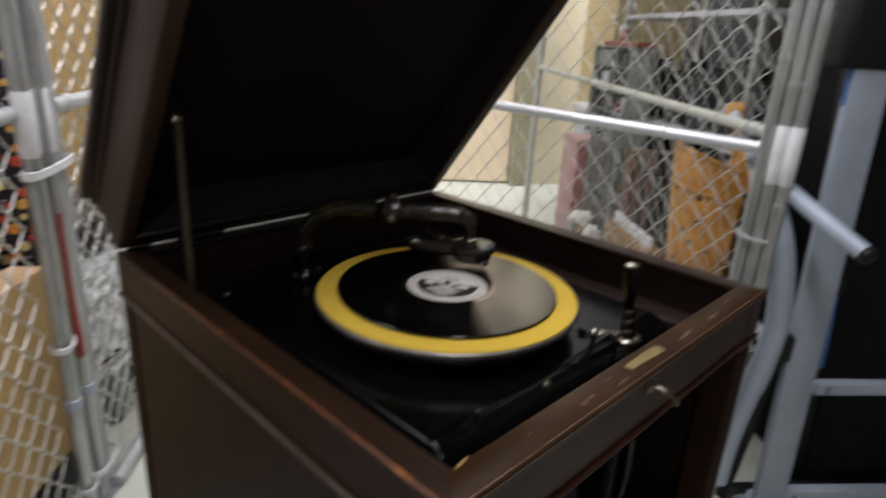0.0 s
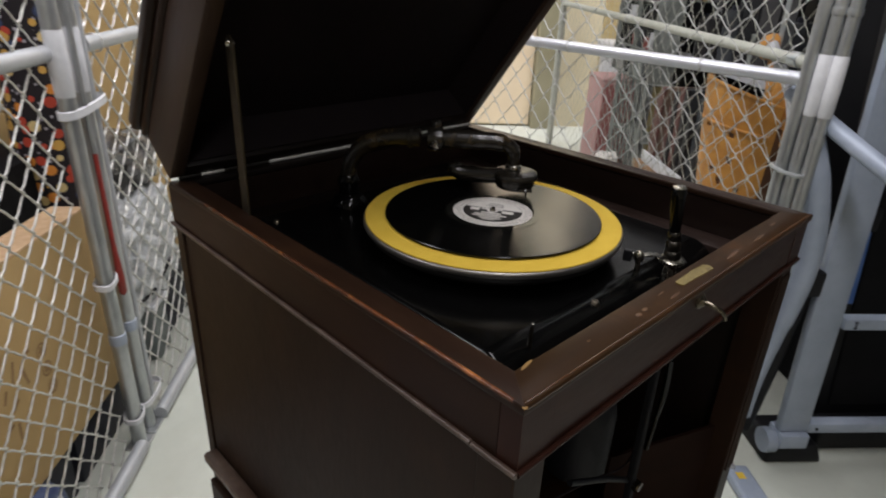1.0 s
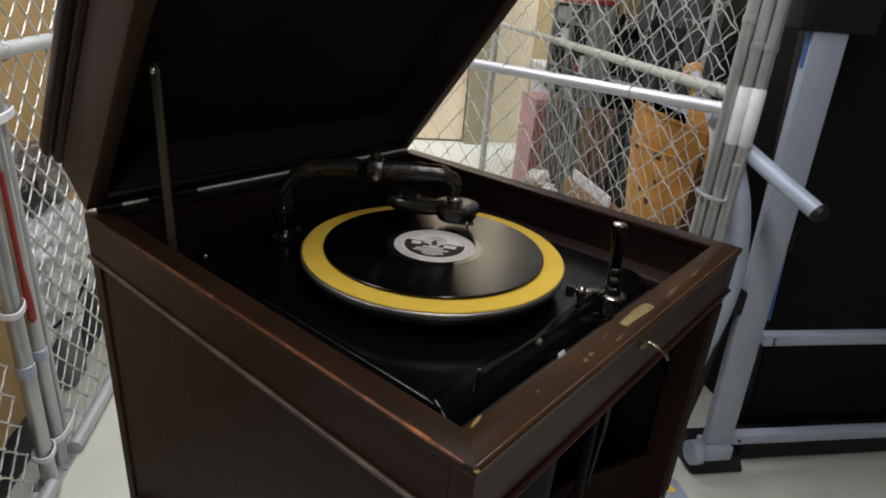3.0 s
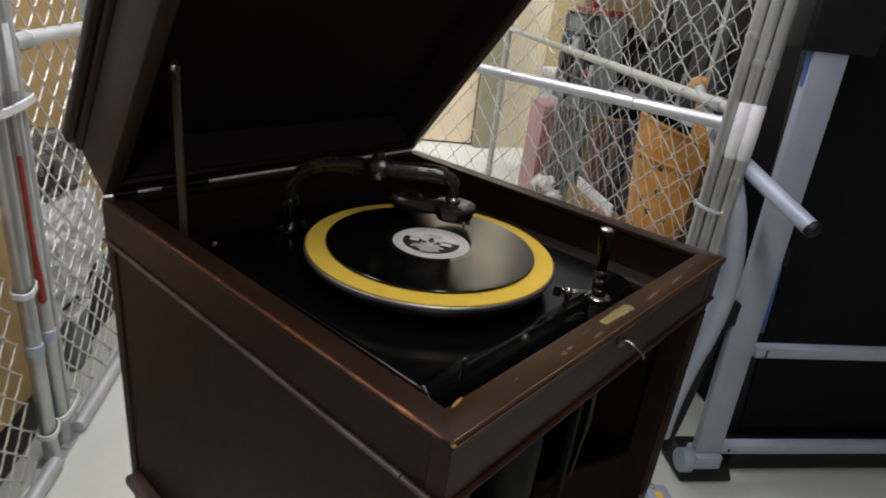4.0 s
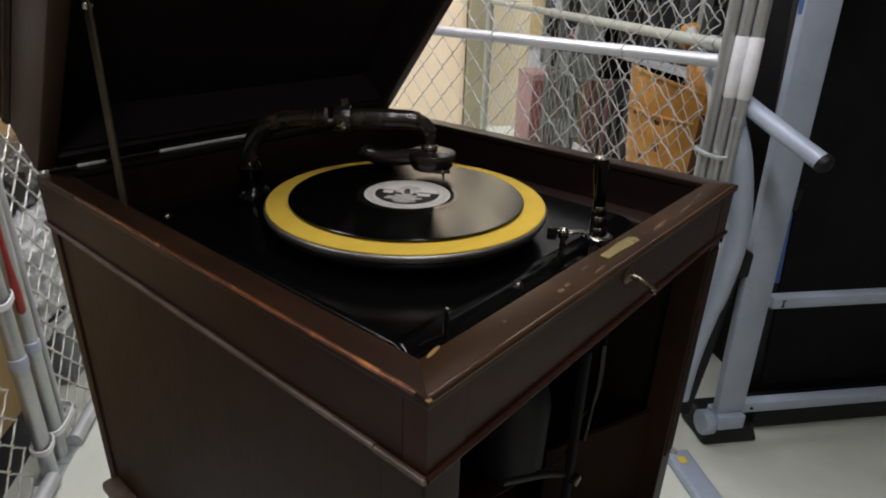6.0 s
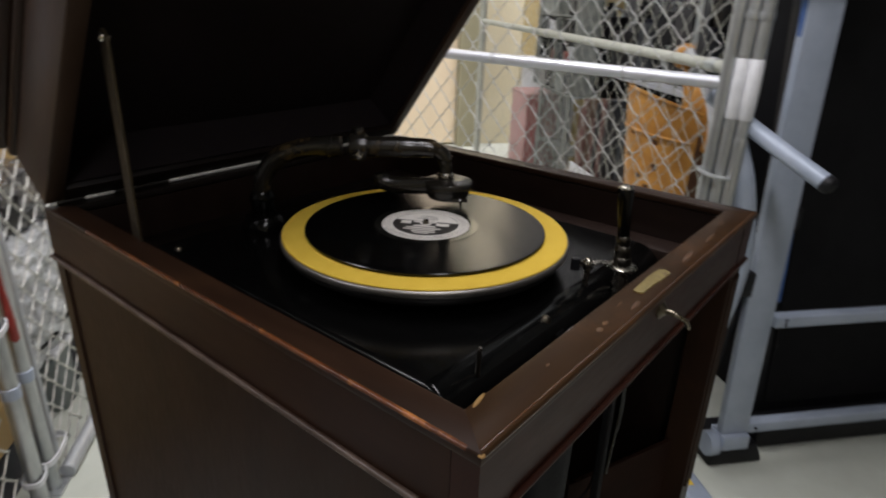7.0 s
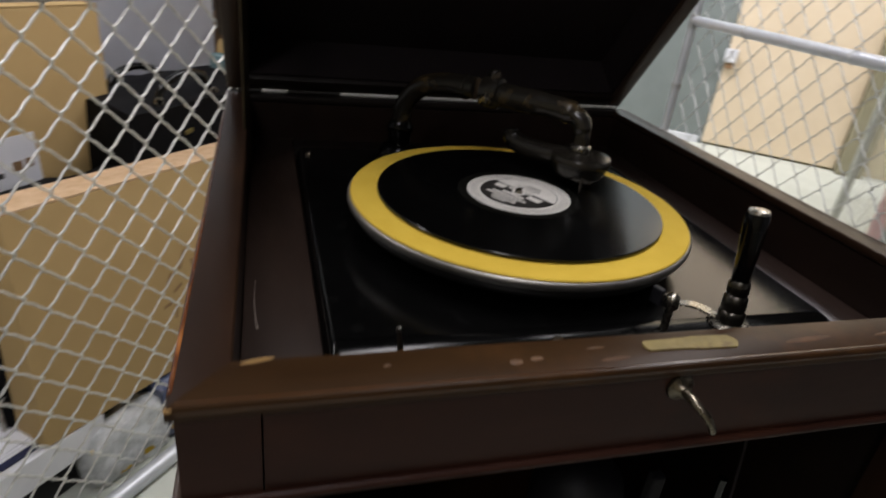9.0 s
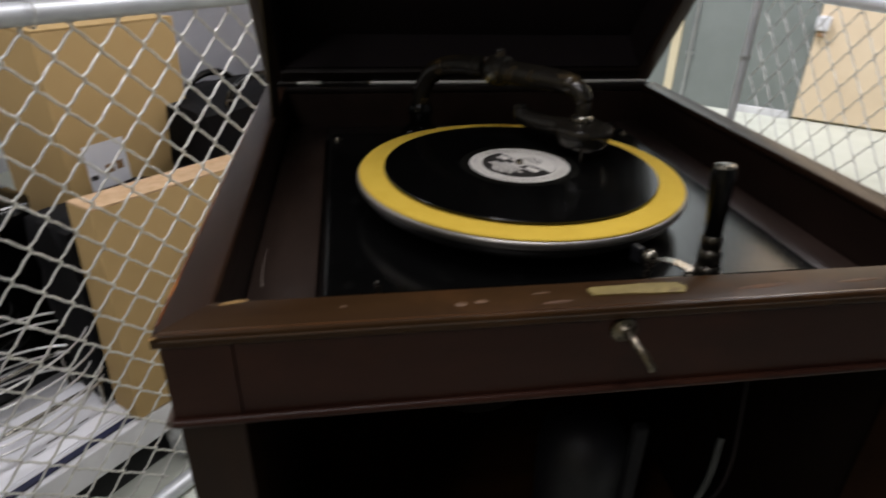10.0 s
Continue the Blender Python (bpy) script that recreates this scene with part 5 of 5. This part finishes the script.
soft("dark_lump", (0.34, 0.17, 0.13), 0.02, rubber, glassy, seed=25, cuts=6, scale=15)
soft("film", (0.38, 0.20, 0.16), 0.030, film_m, glassy, "shiny creased film", seed=26, cuts=20, scale=18, m=pose(0.10, 0.01, 0.0))
carton("big_carton", "large tan cardboard carton standing behind the wrapped bundle", 1.80, 1.35, 0.0, 0.80, 0.22, 1.55, card, -3)

# low white rack with papers and coiled wire
rack = thing("low_rack", "low white metal rack holding papers", "rack", ROOM @ pose(-0.15, 1.13, 0))
part("shelf", box(-0.55, 0.33, -0.19, 0.22, 0.176, 0.192, 0.002), white_plastic, rack)
part("front_rail", box(-0.55, 0.33, -0.204, -0.1905, 0.115, 0.192, 0.003), white_plastic, rack)
for rx in (-0.50, 0.30):
    for ry in (-0.20, 0.20):
        part("leg", box(rx - 0.022, rx + 0.022, ry - 0.003, ry + 0.018, 0.0, 0.175, 0.003), white_plastic, rack)
part("guard_rod", tube([(-0.55, -0.10, 0.272), (0.20, -0.10, 0.272)], 0.005, 10), nickel, rack, smooth=True)
part("guard_rod", tube([(-0.55, 0.05, 0.30), (0.20, 0.05, 0.30)], 0.005, 10), nickel, rack, smooth=True)
for rx in (-0.53, 0.18):
    part("rod_post", tube([(rx, -0.10, 0.192), (rx, -0.10, 0.272)], 0.005, 10), nickel, rack, smooth=True)
    part("rod_post", tube([(rx, 0.05, 0.192), (rx, 0.05, 0.30)], 0.005, 10), nickel, rack, smooth=True)
folder = thing("paper_stack", "stack of white papers on a navy folder", "papers", ROOM @ pose(-0.17, 1.055, 0.193, 0, 0, 1))
part("folder", box(-0.34, 0.30, -0.115, 0.10, 0.0, 0.006, 0.001), navy, folder, "navy blue folder")
for k in range(3):
    part("sheet", box(-0.33 + 0.02 * k, 0.27 + 0.006 * k, -0.10 + 0.004 * k, 0.095, 0.0065 + 0.003 * k, 0.009 + 0.003 * k), paper_sheet, folder, m=pose(0, 0, 0, 0, 0, 0.6 * k))
for k in range(4):
    part("written_line", box(0.02 + 0.035 * k, 0.045 + 0.035 * k, -0.055, -0.052, 0.0155, 0.0158), ink, folder, m=pose(0, 0.012 * (k % 2), 0))
coil = thing("wire_coil", "loose coil of bright steel wire lying on the rack", "wire", ROOM @ pose(-0.12, 1.10, 0.215))
for k in range(6):
    r, cx, cy, cz, tl = 0.135 + 0.016 * (k % 3), 0.02 * math.sin(k * 2.1), 0.014 * math.cos(k * 1.3), 0.030 * k + 0.035, 5 * math.sin(k * 1.9)
    ring = [(cx + r * 1.25 * math.cos(a), cy + r * 0.80 * math.sin(a), cz + 0.010 * math.sin(a + 1.7 * k)) for a in [2 * math.pi * j / 40 for j in range(41)]]
    part("turn", tube(ring, 0.0026, 8), pale_wire, coil, smooth=True)

# goods behind the far fence
leather = mat("tan leather", (0.36, 0.155, 0.028), (0.62, 0.30, 0.062), 0.45, 0, 12, (1, 1, 1), 0.35, 90, 0.1, (0.13, 0.045, 0.012), 7, 0.75)
leather_d = mat("dark brown leather", (0.07, 0.03, 0.014), (0.13, 0.06, 0.028), 0.5, 0, 12, (1, 1, 1), 0.3, 90)


def shell(name, r0, r1, z0, z1, a0, a1, thick, material, parent, holes=(), label="", n=44, rows=60):
    """A curved upright sheet, open at the back, with oval holes cut through."""
    bm = bmesh.new()
    grid = {}
    for i in range(rows + 1):
        t = i / rows
        for j in range(n + 1):
            a = radians(a0 + (a1 - a0) * j / n)
            r = r0 + (r1 - r0) * t + 0.006 * math.sin(5 * t + 3 * a)
            rim_z = 0.055 * math.cos(a - radians(75)) * t ** 3
            grid[i, j] = bm.verts.new((r * math.cos(a), r * math.sin(a), z0 + (z1 - z0) * t + rim_z))
    for i in range(rows):
        for j in range(n):
            ti, tj = (i + 0.5) / rows, (j + 0.5) / n
            if any((ti - hz) ** 2 / hh ** 2 + (tj - hx) ** 2 / hw ** 2 < 1 for hx, hz, hw, hh in holes):
                continue
            bm.faces.new((grid[i, j], grid[i, j + 1], grid[i + 1, j + 1], grid[i + 1, j]))
    loose = [v for v in bm.verts if not v.link_faces]
    bmesh.ops.delete(bm, geom=loose, context="VERTS")
    bmesh.ops.solidify(bm, geom=list(bm.faces), thickness=thick)
    return part(name, bm, material, parent, label, 60)


bucket = thing("leather_bucket", "tan leather bucket with oval holes and a raised strap", "leather bucket", ROOM @ pose(1.25, -1.05, 0, 0, 0, 0))
HOLES = ((0.40, 0.872, 0.030, 0.009), (0.66, 0.868, 0.034, 0.010), (0.20, 0.850, 0.028, 0.009), (0.36, 0.800, 0.032, 0.011), (0.68, 0.790, 0.034, 0.012), (0.52, 0.745, 0.030, 0.010), (0.30, 0.735, 0.034, 0.011), (0.62, 0.715, 0.036, 0.012), (0.80, 0.700, 0.030, 0.010), (0.24, 0.655, 0.032, 0.011), (0.47, 0.640, 0.034, 0.012), (0.70, 0.620, 0.032, 0.010), (0.34, 0.570, 0.034, 0.011), (0.58, 0.545, 0.032, 0.012))
shell("outer_skin", 0.090, 0.180, 0.02, 0.955, 40, 166, 0.005, leather, bucket, HOLES, n=80, rows=120)
shell("side_skin", 0.091, 0.178, 0.02, 0.74, 213, 246, 0.005, leather, bucket, label="torn tan side of the bucket", n=12, rows=30)
shell("inner_skin", 0.082, 0.171, 0.02, 0.90, 10, 350, 0.004, leather_d, bucket, label="dark brown lining")
part("base", lathe([(0, 0), (0.078, 0.0), (0.080, 0.02), (0, 0.02)], 28), leather_d, bucket)
part("rim_binding", tube([(0.181 * math.cos(radians(a)), 0.181 * math.sin(radians(a)), 0.957 + 0.055 * math.cos(radians(a - 75))) for a in range(40, 167, 6)], 0.006, 8), leather, bucket, smooth=True)
part("seam_band", tube([(0.174 * math.cos(radians(a)), 0.174 * math.sin(radians(a)), 0.865 + 0.02 * math.cos(radians(a - 75))) for a in range(41, 166, 8)], 0.005, 8), leather, bucket, smooth=True)
part("strap", tube(curve([(0.06, -0.06, 0.88), (0.085, -0.06, 1.0), (0.11, -0.06, 1.06), (0.12, -0.05, 1.12)], 6), [0.022] * 8 + [0.018] * 8 + [0.022] * 3, 10), leather, bucket, "tan strap ending in a knob", True)
soft("knob", (0.07, 0.07, 0.08), 0.008, leather, bucket, seed=31, cuts=4, puff=0.8, m=pose(0.12, -0.05, 1.06))
soft("flap", (0.14, 0.05, 0.20), 0.014, leather, bucket, "folded tan side flap", seed=32, cuts=5, m=pose(-0.13, 0.0, 0.84))

pink = thing("pink_box", "faded pink cardboard box standing on end", "box", ROOM @ pose(2.58, -0.975, 0))
pink_m = mat("faded pink card", (0.40, 0.225, 0.215), (0.50, 0.305, 0.29), 0.7, 0, 5, (1, 1, 1), 0.15, 90, 0.1, (0.34, 0.14, 0.14), 5, 0.4)
pink_d = mat("dusty red card", (0.25, 0.085, 0.085), (0.33, 0.12, 0.11), 0.7, 0, 5, (1, 1, 1), 0.15, 90)
part("sleeve", box(-0.135, 0.13, -0.09, 0.075, 0.0, 0.800, 0.004), pink_m, pink, smooth=40)
part("end_panel", box(-0.139, -0.1352, -0.088, 0.073, 0.01, 0.790, 0.001), pink_d, pink, "darker red end panel")
part("lid", box(-0.138, 0.133, -0.093, 0.078, 0.8005, 0.817, 0.003), pink_m, pink)
bin_ = thing("waste_bin", "grey bin with a white lid", "bin", ROOM @ pose(2.95, -1.18, 0))
part("tub", box(-0.22, 0.22, -0.10, 0.10, 0, 0.90, 0.02, seg=3), pale_metal, bin_, smooth=40)
part("lid", box(-0.24, 0.24, -0.12, 0.12, 0.901, 0.945, 0.012, seg=3), white_plastic, bin_, "white lid", 40)
carton("mustard_carton", "large mustard brown carton near the far wall", 3.75, -1.60, 0.0, 0.55, 0.50, 1.6, mat("mustard card", (0.34, 0.265, 0.12), (0.43, 0.34, 0.17), 0.85, 0, 4, (1, 1, 8), 0.2, 40), 3)

# upright boards and dark folders in a row
COLOURS = [((0.012, 0.011, 0.012), (0.03, 0.028, 0.028)), ((0.09, 0.035, 0.03), (0.15, 0.06, 0.05)), ((0.20, 0.20, 0.19), (0.30, 0.30, 0.28)), ((0.02, 0.024, 0.03), (0.05, 0.055, 0.06)), ((0.14, 0.09, 0.07), (0.22, 0.15, 0.11))]
slab_m = [mat("dull board", a, b, 0.6, 0, 6, (1, 1, 3), 0.15, 80) for a, b in COLOURS]
rnd = random.Random(4)
for k in range(12):
    su = 1.44 + 0.046 * k
    hgt = 0.80 + 0.12 * rnd.random()
    slab = thing("upright_folder", rnd.choice(("dark upright board folder standing in a row", "dull upright board folder, scuffed, standing in a row")), "folder", ROOM @ pose(su, -1.20 + 0.03 * rnd.random(), 0, 0, 1.5 * (rnd.random() - 0.5), 0), "row of upright folders")
    sm = slab_m[(0, 3, 0, 0, 3, 0, 0, 3, 1, 4, 2, 1)[k]]
    part("cover", box(-0.016, 0.016, -0.20, 0.20, 0, hgt, 0.003), sm, slab)
    part("spine", box(-0.0175, 0.0175, 0.2003, 0.212, 0, hgt, 0.004), slab_m[(0, 0, 3, 0, 0, 3, 1, 0, 1, 1, 4, 1)[k]], slab)
shelf = thing("steel_shelf", "grey steel shelf above the folders, crowded with tins", "shelf", ROOM @ pose(1.95, -1.30, 0))
part("board", box(-0.62, 0.62, -0.22, 0.20, 0.965, 0.985, 0.002), pale_metal, shelf)
for rx in (-0.61, 0.61):
    for ry in (-0.23, 0.17):
        part("upright", box(rx - 0.015, rx + 0.015, ry, ry + 0.03, 0, 1.9, 0.002), steel, shelf)
part("board", box(-0.62, 0.62, -0.22, 0.20, 1.42, 1.44, 0.002), pale_metal, shelf)
tin_m = [slab_m[3], rubber, slab_m[0], rack_m, navy_black, rubber]
for k in range(16):
    tu, tw = 1.40 + 0.075 * k, -1.20 - 0.1 * (k % 3) * rnd.random()
    th = 0.10 + 0.18 * rnd.random()
    if k % 3 == 2:
        t = thing("tool_box", "dull metal tool box on the shelf", "box", ROOM @ pose(tu, tw, 0.985, 0, 0, 30 * rnd.random()), "things on the shelf")
        part("case", box(-0.04, 0.04, -0.06, 0.06, 0, th, 0.006), tin_m[k % 6], t, smooth=40)
        part("handle", tube(curve([(-0.03, 0, th), (-0.02, 0, th + 0.03), (0.02, 0, th + 0.03), (0.03, 0, th)], 4), 0.005, 8), steel, t, smooth=True)
    else:
        t = thing("tin", "dull tin standing on the shelf", "tin", ROOM @ pose(tu, tw, 0.985), "things on the shelf")
        r = 0.028 + 0.014 * rnd.random()
        part("can", lathe([(0, 0), (r, 0), (r + 0.001, 0.004), (r, 0.008), (r, th - 0.006), (r + 0.001, th - 0.002), (r, th), (r - 0.004, th - 0.003), (0, th - 0.003)], 20), tin_m[(k * 5) % 6], t, smooth=40)
        part("cap", lathe([(0, th - 0.002), (r * 0.5, th - 0.002), (r * 0.5, th + 0.016), (0, th + 0.016)], 14), tin_m[(k * 3 + 4) % 6], t, smooth=40)
# grey green wire rack with a case on it
rack = thing("wire_rack", "grey green wire rack with upright rods, dusty", "rack", ROOM @ pose(2.235, -1.02, 0))
for rx in (-0.20, 0.19):
    for ry in (-0.055, 0.055):
        part("leg", tube([(rx, ry, 0), (rx, ry, 0.865)], 0.010, 10), rack_m, rack, smooth=True)
for k in range(8):
    ru = -0.165 + 0.046 * k
    part("rod", tube([(ru, 0.058, 0.06), (ru, 0.058, 0.86)], 0.0045, 8), rack_m, rack, smooth=True)
for rz in (0.30, 0.60, 0.862):
    part("shelf_tray", box(-0.21, 0.20, -0.065, 0.052, rz - 0.006, rz, 0.002), rack_m, rack)
case_ = thing("parts_case", "grey green metal parts case standing on the wire rack", "case", ROOM @ pose(2.28, -1.02, 0.8625))
part("back", box(-0.24, 0.27, -0.062, -0.056, 0, 0.43, 0.001), nylon, case_)
for cx in (-0.24, 0.005, 0.262):
    part("side", box(cx, cx + 0.008, -0.0555, 0.06, 0, 0.43, 0.001), rack_m, case_)
for cz in (0, 0.13, 0.235, 0.335, 0.424):
    part("shelf", box(-0.2315, 0.2615, -0.0555, 0.058, cz, cz + 0.005, 0.001), rack_m, case_)
# the black ones are coloured as the shaded gaps between the grey drawers
for cx, cz, cw, ch, cm in ((-0.225, 0.006, 0.10, 0.10, slab_m[3]), (-0.11, 0.006, 0.10, 0.085, rack_m), (0.02, 0.006, 0.11, 0.115, nylon), (0.14, 0.006, 0.11, 0.09, slab_m[2]),
                           (-0.225, 0.136, 0.075, 0.075, pale_metal), (-0.135, 0.136, 0.05, 0.05, red_paint), (-0.07, 0.136, 0.06, 0.08, slab_m[3]), (0.02, 0.136, 0.05, 0.055, red_paint), (0.085, 0.136, 0.16, 0.085, nylon),
                           (-0.22, 0.241, 0.21, 0.08, nylon), (0.02, 0.241, 0.13, 0.07, pale_metal), (0.165, 0.241, 0.09, 0.085, slab_m[3]), (-0.225, 0.341, 0.12, 0.06, slab_m[0]), (0.02, 0.341, 0.23, 0.07, rack_m)):
    part("drawer", box(cx, cx + cw, -0.054, 0.046, cz, cz + ch, 0.004), cm, case_, "dusty drawer of the case, black where it stands for a shaded gap")
sheet = part("red_folder", box(-0.22, 0.20, -0.05, 0.05, 0, 0.022, 0.003), red_paint, None, m=ROOM @ pose(2.25, -1.02, 1.293))
tagged(sheet, "dusty red folder lying on the parts case", "folder")
jar = thing("spray_bottle", "small red bottle with a white cap", "bottle", ROOM @ pose(2.33, -1.02, 1.3155))
part("body", lathe([(0, 0), (0.022, 0), (0.024, 0.004), (0.024, 0.04), (0.014, 0.052), (0, 0.052)], 18), red_paint, jar, smooth=40)
part("cap", lathe([(0, 0.0525), (0.018, 0.0525), (0.019, 0.056), (0.018, 0.075), (0, 0.077)], 18), white_plastic, jar, "white cap", 40)
part("label_card", box(0.2705, 0.273, -0.045, 0.045, 0.22, 0.40, 0.001), pink_m, case_, "pale pink card on the end of the case")
blk = thing("small_carton", "small brown carton with a white board leaning on it", "box", ROOM @ pose(1.62, -0.915, 0))
part("body", box(-0.22, 0.20, -0.035, 0.045, 0.0, 0.590, 0.003), card_dark, blk, smooth=40)
wb = part("white_board", box(-0.19, 0.19, -0.006, 0.006, 0.0, 0.045, 0.002), white_plastic, None, m=ROOM @ pose(1.60, -0.90, 0.5905, 0, 0, 0))
tagged(wb, "narrow white board lying along the top of a carton", "board")
for k in range(3):
    cr = thing("crumpled_paper", "ball of crumpled white paper on the floor pile", "paper", ROOM @ pose(2.07 + 0.13 * k, -0.91, 0.0), "crumpled papers")
    soft("heap", (0.10, 0.07, 0.42 + 0.03 * (k % 2)), 0.012, card_dark if k % 2 else wall_grey, cr, seed=40 + k, cuts=4, puff=0.15)
    soft("paper", (0.075, 0.06, 0.05), 0.02, paper_w, cr, seed=50 + k, cuts=6, puff=0.4, scale=30, m=pose(0, 0.005, 0.415 + 0.03 * (k % 2)))
part("arm_tube", tube(curve([(0.965, -0.86, 1.145), (0.90, -0.86, 1.095), (0.835, -0.86, 1.045), (0.795, -0.86, 0.985), (0.783, -0.86, 0.90), (0.78, -0.862, 0.80), (0.75, -0.875, 0.68), (0.66, -0.905, 0.60)], 6), 0.0145, 14), pale_metal, mill, "pale bent arm tube", True)
locker = thing("tall_locker", "tall black metal locker behind the crowded shelf", "locker", ROOM @ pose(1.72, -1.86, 0))
part("body", box(-0.62, 0.62, -0.20, 0.20, 0.0, 2.1, 0.006), nylon, locker, smooth=40)
for lx in (-0.61, -0.20, 0.21):
    leaf = part("door", box(lx, lx + 0.40, 0.2005, 0.216, 0.05, 2.06, 0.003), rubber, locker)
    part("handle", box(lx + 0.34, lx + 0.355, 0.2165, 0.236, 1.0, 1.12, 0.004), nickel_d, leaf)
carton("dark_trunk", "dark trunk standing under the steel shelf", 2.24, -1.38, 0.0, 0.56, 0.24, 0.93, nylon, 0, False)
carton("dark_trunk", "dark trunk standing behind the leather bucket", 1.25, -1.50, 0.0, 0.45, 0.45, 1.3, nylon, 0, False)

# ---- ceiling lights, and housings for the two added fill lamps ----
for lu, lw, lz, turn, tip in [(a, b, 2.6, 0, 0) for a, b in LAMPS] + [(a, b, 3.66, 90, 1) for a, b, c in WALL_FILL]:
    cl = thing("ceiling_light", "added unseen fill light turned towards the wall" if tip else "white fluorescent light hung on two rods", "light", ROOM @ pose(lu, lw, lz, 0, -58 * tip, 0) @ pose(0, 0, 0, 0, 0, turn), "ceiling lights")
    part("housing", box(-0.62, 0.62, -0.16, 0.16, -0.06, -0.001, 0.006), white_plastic, cl)
    for ty in (-0.07, 0.07):
        part("tube", tube([(-0.58, ty, -0.0735), (0.58, ty, -0.0735)], 0.013, 10), white_plastic, cl, smooth=True)
    for tx in (-0.45, 0.45):
        part("rod", tube([(tx, 0, 0.0), (tx, 0.13 * tip, 3.8 - lz if tip == 0 else 0.14)], 0.006, 8), steel, cl, smooth=True)
